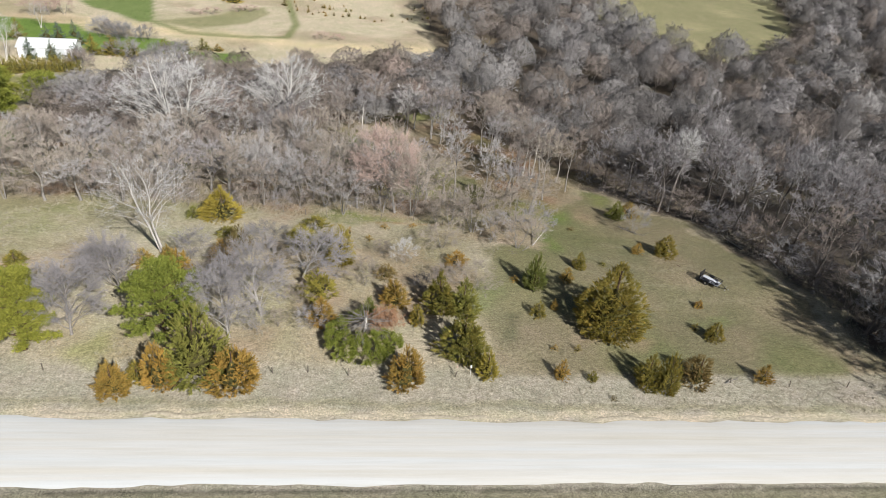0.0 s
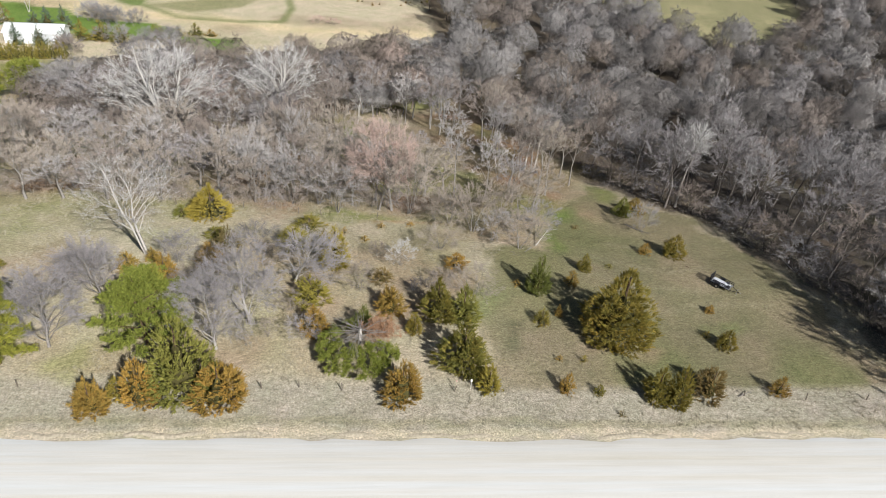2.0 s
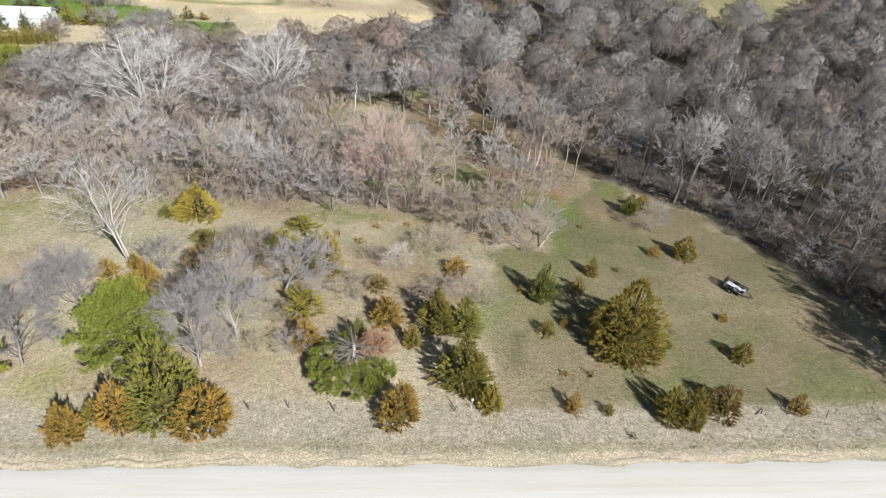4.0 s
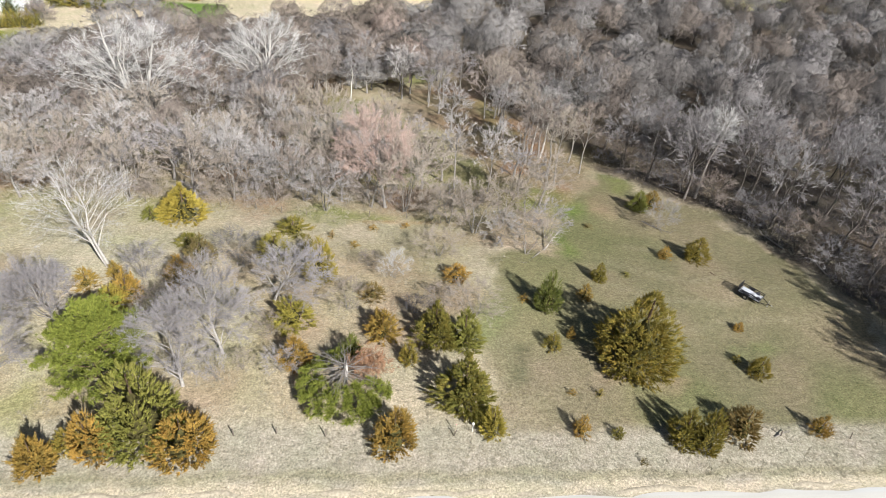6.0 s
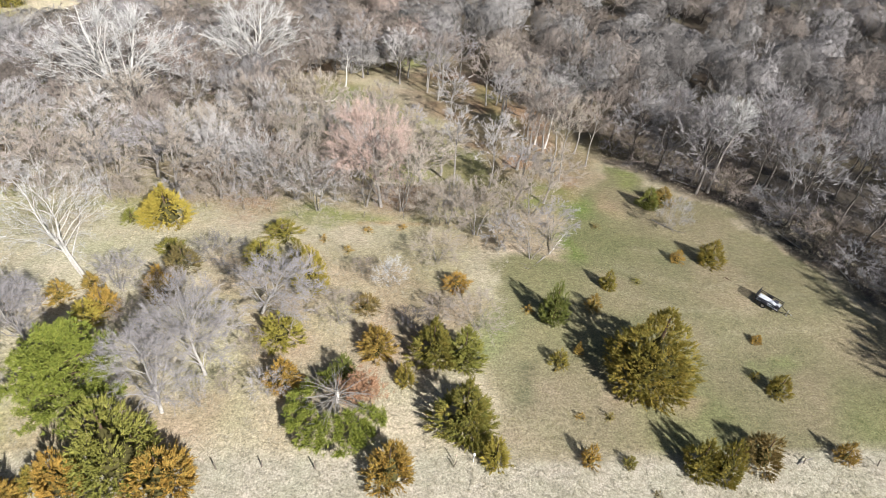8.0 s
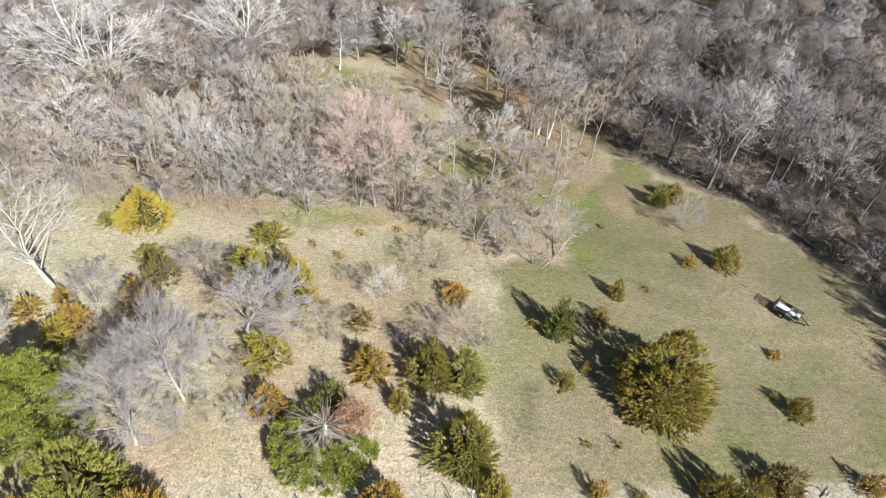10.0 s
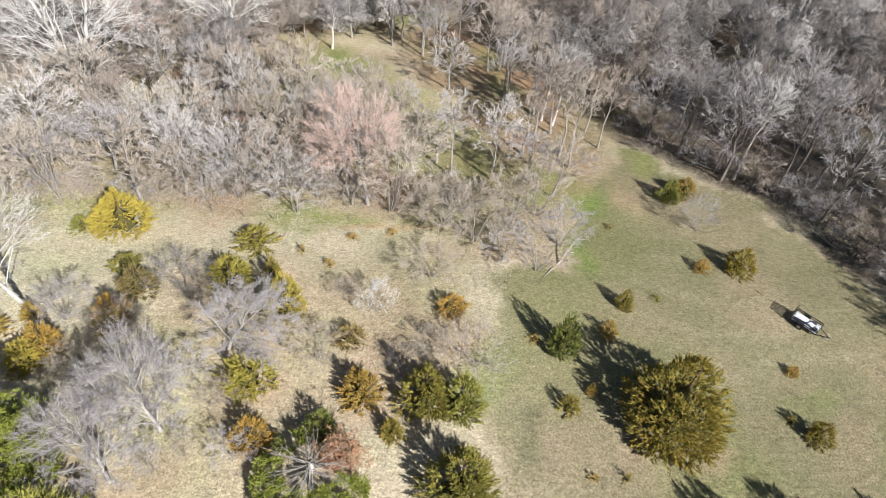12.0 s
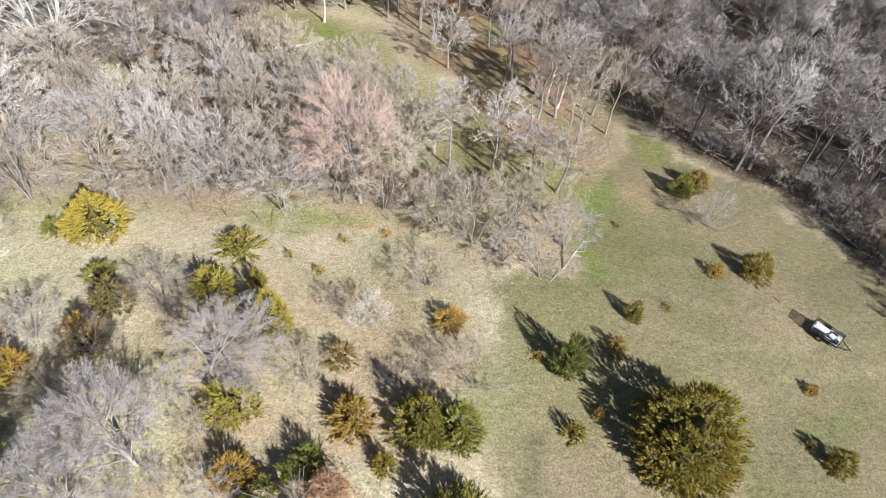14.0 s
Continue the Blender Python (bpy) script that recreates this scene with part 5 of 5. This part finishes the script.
fallen(22.0, 75.5, 4.6, 225, 0.05, 0.08, BARK, "fallen grey branch with splayed twigs at the lot's edge", 1, 9)
fallen(22.6, 76.0, 3.6, 40, 0.45, 0.08, PALE_BARK, "pale barkless leaning trunk at the lot's edge", 2, 5)
fallen(-9.5, 123.0, 6.0, 12, 0.05, 0.22, PALE_BARK, "bleached fallen log in the grassy clearing", 3, 3)
fallen(42.6, 72.8, 1.8, -50, 0.03, 0.06, DARK_BARK, "dark fallen stick on mown grass", 4, 3)
fallen(38.6, 85.5, 4.5, -60, 0.06, 0.09, BARK, "thin fallen branch at the lot's corner", 5, 6)
fallen(38.0, 48.3, 1.7, 15, 0.3, 0.06, BARK, "broken branch leaning beside the roadside cedars", 6, 2)
for k, (fx, fy, fl, fh) in enumerate(((56.5, 80.0, 4, 120), (58.5, 73.0, 3.5, 100), (61.0, 66.0, 4, 95), (50.0, 97.0, 3.5, 150), (59.5, 84.0, 4, 20))):
    fallen(fx, fy, fl, fh, 0.04, 0.1, BARK, "grey fallen trunk on the dark woodland floor", 20 + k, 5)

# ---- the farmstead far behind ----
METAL_WHITE = plain("white_metal_sheet", (0.82, 0.84, 0.86), 0.4, 0.0, 0.06, 1.5)
TRIM_GREY = plain("grey_trim", (0.5, 0.52, 0.54), 0.5)
DOOR_GREY = plain("pale_grey_door", (0.6, 0.62, 0.64), 0.5)


def barn(x, y, heading, length, deep, eave, ridge):
    ob = empty("metal_barn", pose(x, y, ground_at(x, y), 0, 0, heading), "long white metal barn behind a cedar hedge", "barn")
    part("wall", join(box(length, 0.15, eave, (0, -deep / 2, eave / 2)), box(length, 0.15, eave, (0, deep / 2, eave / 2)), box(0.15, deep - 0.16, eave, (-length / 2 + 0.08, 0, eave / 2)), box(0.15, deep - 0.16, eave, (length / 2 - 0.08, 0, eave / 2))), METAL_WHITE, ob)
    rise = ridge - eave
    tilt = math.atan2(rise, deep / 2)
    for s in (-1, 1):
        slope = part("roof", box(length + 0.8, math.hypot(deep / 2, rise) + 0.5, 0.12, (0, s * (deep / 4 + 0.05), eave + rise / 2 + 0.05), 0, Matrix.Rotation(-s * tilt, 4, "X")), METAL_WHITE, ob)
        part("seams", join(*[box(0.06, math.hypot(deep / 2, rise) + 0.5, 0.06, (-length / 2 + 0.6 * k, s * (deep / 4 + 0.05), eave + rise / 2 + 0.13), 0, Matrix.Rotation(-s * tilt, 4, "X")) for k in range(int(length / 0.6) + 1)]), METAL_WHITE, slope)
        gable = bmesh.new()
        a = [gable.verts.new((s * (length / 2 - 0.08 + d), p, q)) for d in (-0.07, 0.07) for p, q in ((-deep / 2, eave), (deep / 2, eave), (0, ridge - 0.05))]
        for f in ((0, 1, 2), (3, 5, 4), (0, 3, 4, 1), (1, 4, 5, 2), (2, 5, 3, 0)):
            gable.faces.new([a[i] for i in f])
        part("gable", gable, METAL_WHITE, ob)
    part("ridge_cap", box(length + 0.8, 0.5, 0.08, (0, 0, ridge + 0.17), 0.02), TRIM_GREY, ob)
    for dx in (-length * 0.28, length * 0.22):
        part("door", box(3.2, 0.08, 3.0, (dx, -deep / 2 - 0.1, 1.5), 0.01), DOOR_GREY, ob)


barn(-88.2, 186.6, 7, 13.6, 7.5, 2.8, 4.2)

rng = random.Random(77)
for k in range(30):
    f = (k + rng.random() * 0.6) / 30
    cedar(-98 + 21.5 * f, 168.0 + 6.5 * f + (0.8 if k % 2 else -0.4), rng.uniform(2.7, 3.5), rng.uniform(3.9, 4.7), rng.choice(("hedge", "hedge", "hedge", "olive")), "far")
# conifers of the farmyard
for hx, hy, hw, hh, hc in ((-95.3, 201, 3.8, 4.2, "spruce"), (-92.4, 202, 4.4, 5, "spruce"), (-89.2, 205, 3.4, 5, "spruce"), (-84.3, 197, 3.6, 4.2, "spruce"), (-102, 199, 6, 6, "hedge"), (-78.2, 189, 6, 5.6, "olive"), (-73.5, 190, 6.4, 6.2, "hedge"), (-67.8, 188.5, 6.4, 5.4, "hedge"),
                           (-61, 197, 4.6, 4, "hedge"), (-55.2, 198, 3.6, 3.2, "olive"), (-51.2, 200, 5, 3.6, "hedge"), (-47, 200, 4, 2.2, "rust"), (-91.4, 181.6, 4.6, 5.8, "spruce"), (-85.4, 181.0, 4.8, 6.2, "spruce"), (-80.6, 183.6, 4.6, 5.2, "spruce")):
    cedar(hx, hy, hw, hh, hc, "far")
pine(-73.0, 128.5, 7.0, 10.5, 11, "dark green conifer beside a farm lawn", 1300, 9, 0.9)
pine(-71.5, 143.0, 8.5, 6.4, 12, "green conifer beside a farm lawn", 1100, 9, 0.9)
pine(-78.0, 139.0, 7.5, 8.5, 13, "dark green conifer beside a farm lawn", 1100, 9, 0.9)
bare("dead_tree", -96.0, 178.5, 12, 9, "white", "pale leafless yard tree beside the barn", 1, bark="pale")
bare("dead_tree", -101.0, 211, 8, 6, "white", "pale leafless yard tree on a green lawn", 2, bark="pale")
for bx, by, bw in ((-109, 225, 9), (-105, 226.5, 9), (-101, 228, 8), (-107, 230, 9)):
    bare("thicket_tree", bx, by, 5.5, bw, "pink", "reddish leafless thicket behind a green lawn", 2)
for k in range(24):
    bx = rng.uniform(-80, -43)
    by = 174 + 0.16 * (bx + 80) + rng.uniform(-1, 17) * (1 if bx > -74 else 0.5)
    if -53 < bx and 181 < by < 198:
        continue
    bare("low_brush", bx, by, rng.uniform(3, 5), rng.uniform(5, 8), rng.choice(("mauve", "umber", "mauve", "ash")), "leafless grey brush between the barn and the woods", 1 + k % 4, name="shrub", group="brush along the farm lawn")
for bx, by in ((-52, 180.5), (-47.5, 178.5), (-43, 178), (-55, 188), (-55.5, 194)):
    bare("low_brush", bx, by, 3.6, 6.0, "ash", "leafless grey brush between the barn and the woods", 3, name="shrub", group="brush along the farm lawn")
for k in range(12):
    bx = rng.uniform(-84, -62)
    bare("low_brush", bx, 208 - 0.2 * (bx + 84) + rng.uniform(-3, 3), rng.uniform(3, 5), rng.uniform(5, 7), rng.choice(("ash", "umber", "ash")), "leafless grey brush along a farm lawn", 1 + k % 4, name="shrub", group="brush along the farm lawn")
for k in range(46):
    bx, by = rng.uniform(-34, 20), rng.choice((rng.gauss(256, 4), rng.uniform(246, 300)))
    s = rng.uniform(0.8, 1.6)
    cedar(bx, by, s, s * rng.uniform(0.9, 1.3), rng.choice(("dark", "olive", "rust")), "far")
cedar(-54, 262, 8, 5, "yellow", "far")
cedar(-35, 262, 3, 3, "dark", "far")
for bx, by, bw in ((-58, 243, 8), (-63, 240, 6), (-50, 249, 8), (-46, 250, 7), (-18, 221, 6), (-13, 220, 5), (-72, 262, 5)):
    bare("low_brush", bx, by, 2.0, bw, "pink", "low reddish-brown brush in a tan field", 2, name="shrub", group="brush in the far field")


# ---- grasses ----
STRAW = leaf_material("straw_blades", (0.3, 0.258, 0.19), (0.44, 0.39, 0.305), (0.56, 0.505, 0.41))
TURF = leaf_material("turf_blades", (0.17, 0.17, 0.07), (0.29, 0.265, 0.14), (0.42, 0.36, 0.22))


def grass(name, count, area, blades, length, thin, mat, keep, label, seed):
    nr = np.random.RandomState(seed)
    x, y = nr.uniform(area[0], area[1], count), nr.uniform(area[2], area[3], count)
    ok = keep(x, y, nr.rand(count))
    x, y = x[ok], y[ok]
    at = np.repeat(np.stack([x, y, land(x, y) - 0.02], 1), blades, 0)
    n = len(at)
    at[:, :2] += nr.normal(0, length * 0.3, (n, 2))
    lie = np.repeat(nr.normal(0, 0.6, (len(x), 2)), blades, 0) + nr.normal(0, 0.5, (n, 2))
    way = np.concatenate([lie, np.full((n, 1), 0.75)], 1)
    way /= np.linalg.norm(way, axis=1, keepdims=True)
    side = np.cross(way, nr.normal(0, 1, (n, 3)))
    side = side / np.linalg.norm(side, axis=1, keepdims=True) * thin * (0.6 + 0.8 * nr.rand(n))[:, None]
    tip = at + way * length * (0.5 + nr.rand(n))[:, None]
    v = np.stack([at - side, at + side, tip], 1).reshape(-1, 3)
    tagged(new(name, fast_mesh(name, v, np.arange(3 * n).reshape(-1, 3), mat)), label, "grass", kind="stuff")


off_lot = lambda x, y: inside(x, y, LOT, 1.5) < 0.4  # noqa: E731
grass("straw_grass", 30000, (-48, 62, 44.3, 88), 7, 0.34, 0.016, STRAW, lambda x, y, r: off_lot(x, y) & (wave(x, y, 2.2, 71) + 0.35 * r > 0.5), "tufts of tall dry straw-coloured grass", 91)
grass("turf", 26000, (12, 60, 48, 104), 4, 0.13, 0.016, TURF, lambda x, y, r: ~off_lot(x, y), "short mown olive and tan turf", 92)
grass("litter_grass", 9000, (-60, 62, 84, 112), 5, 0.28, 0.015, STRAW, lambda x, y, r: off_lot(x, y), "dry grass and stalks on the woodland floor", 93)
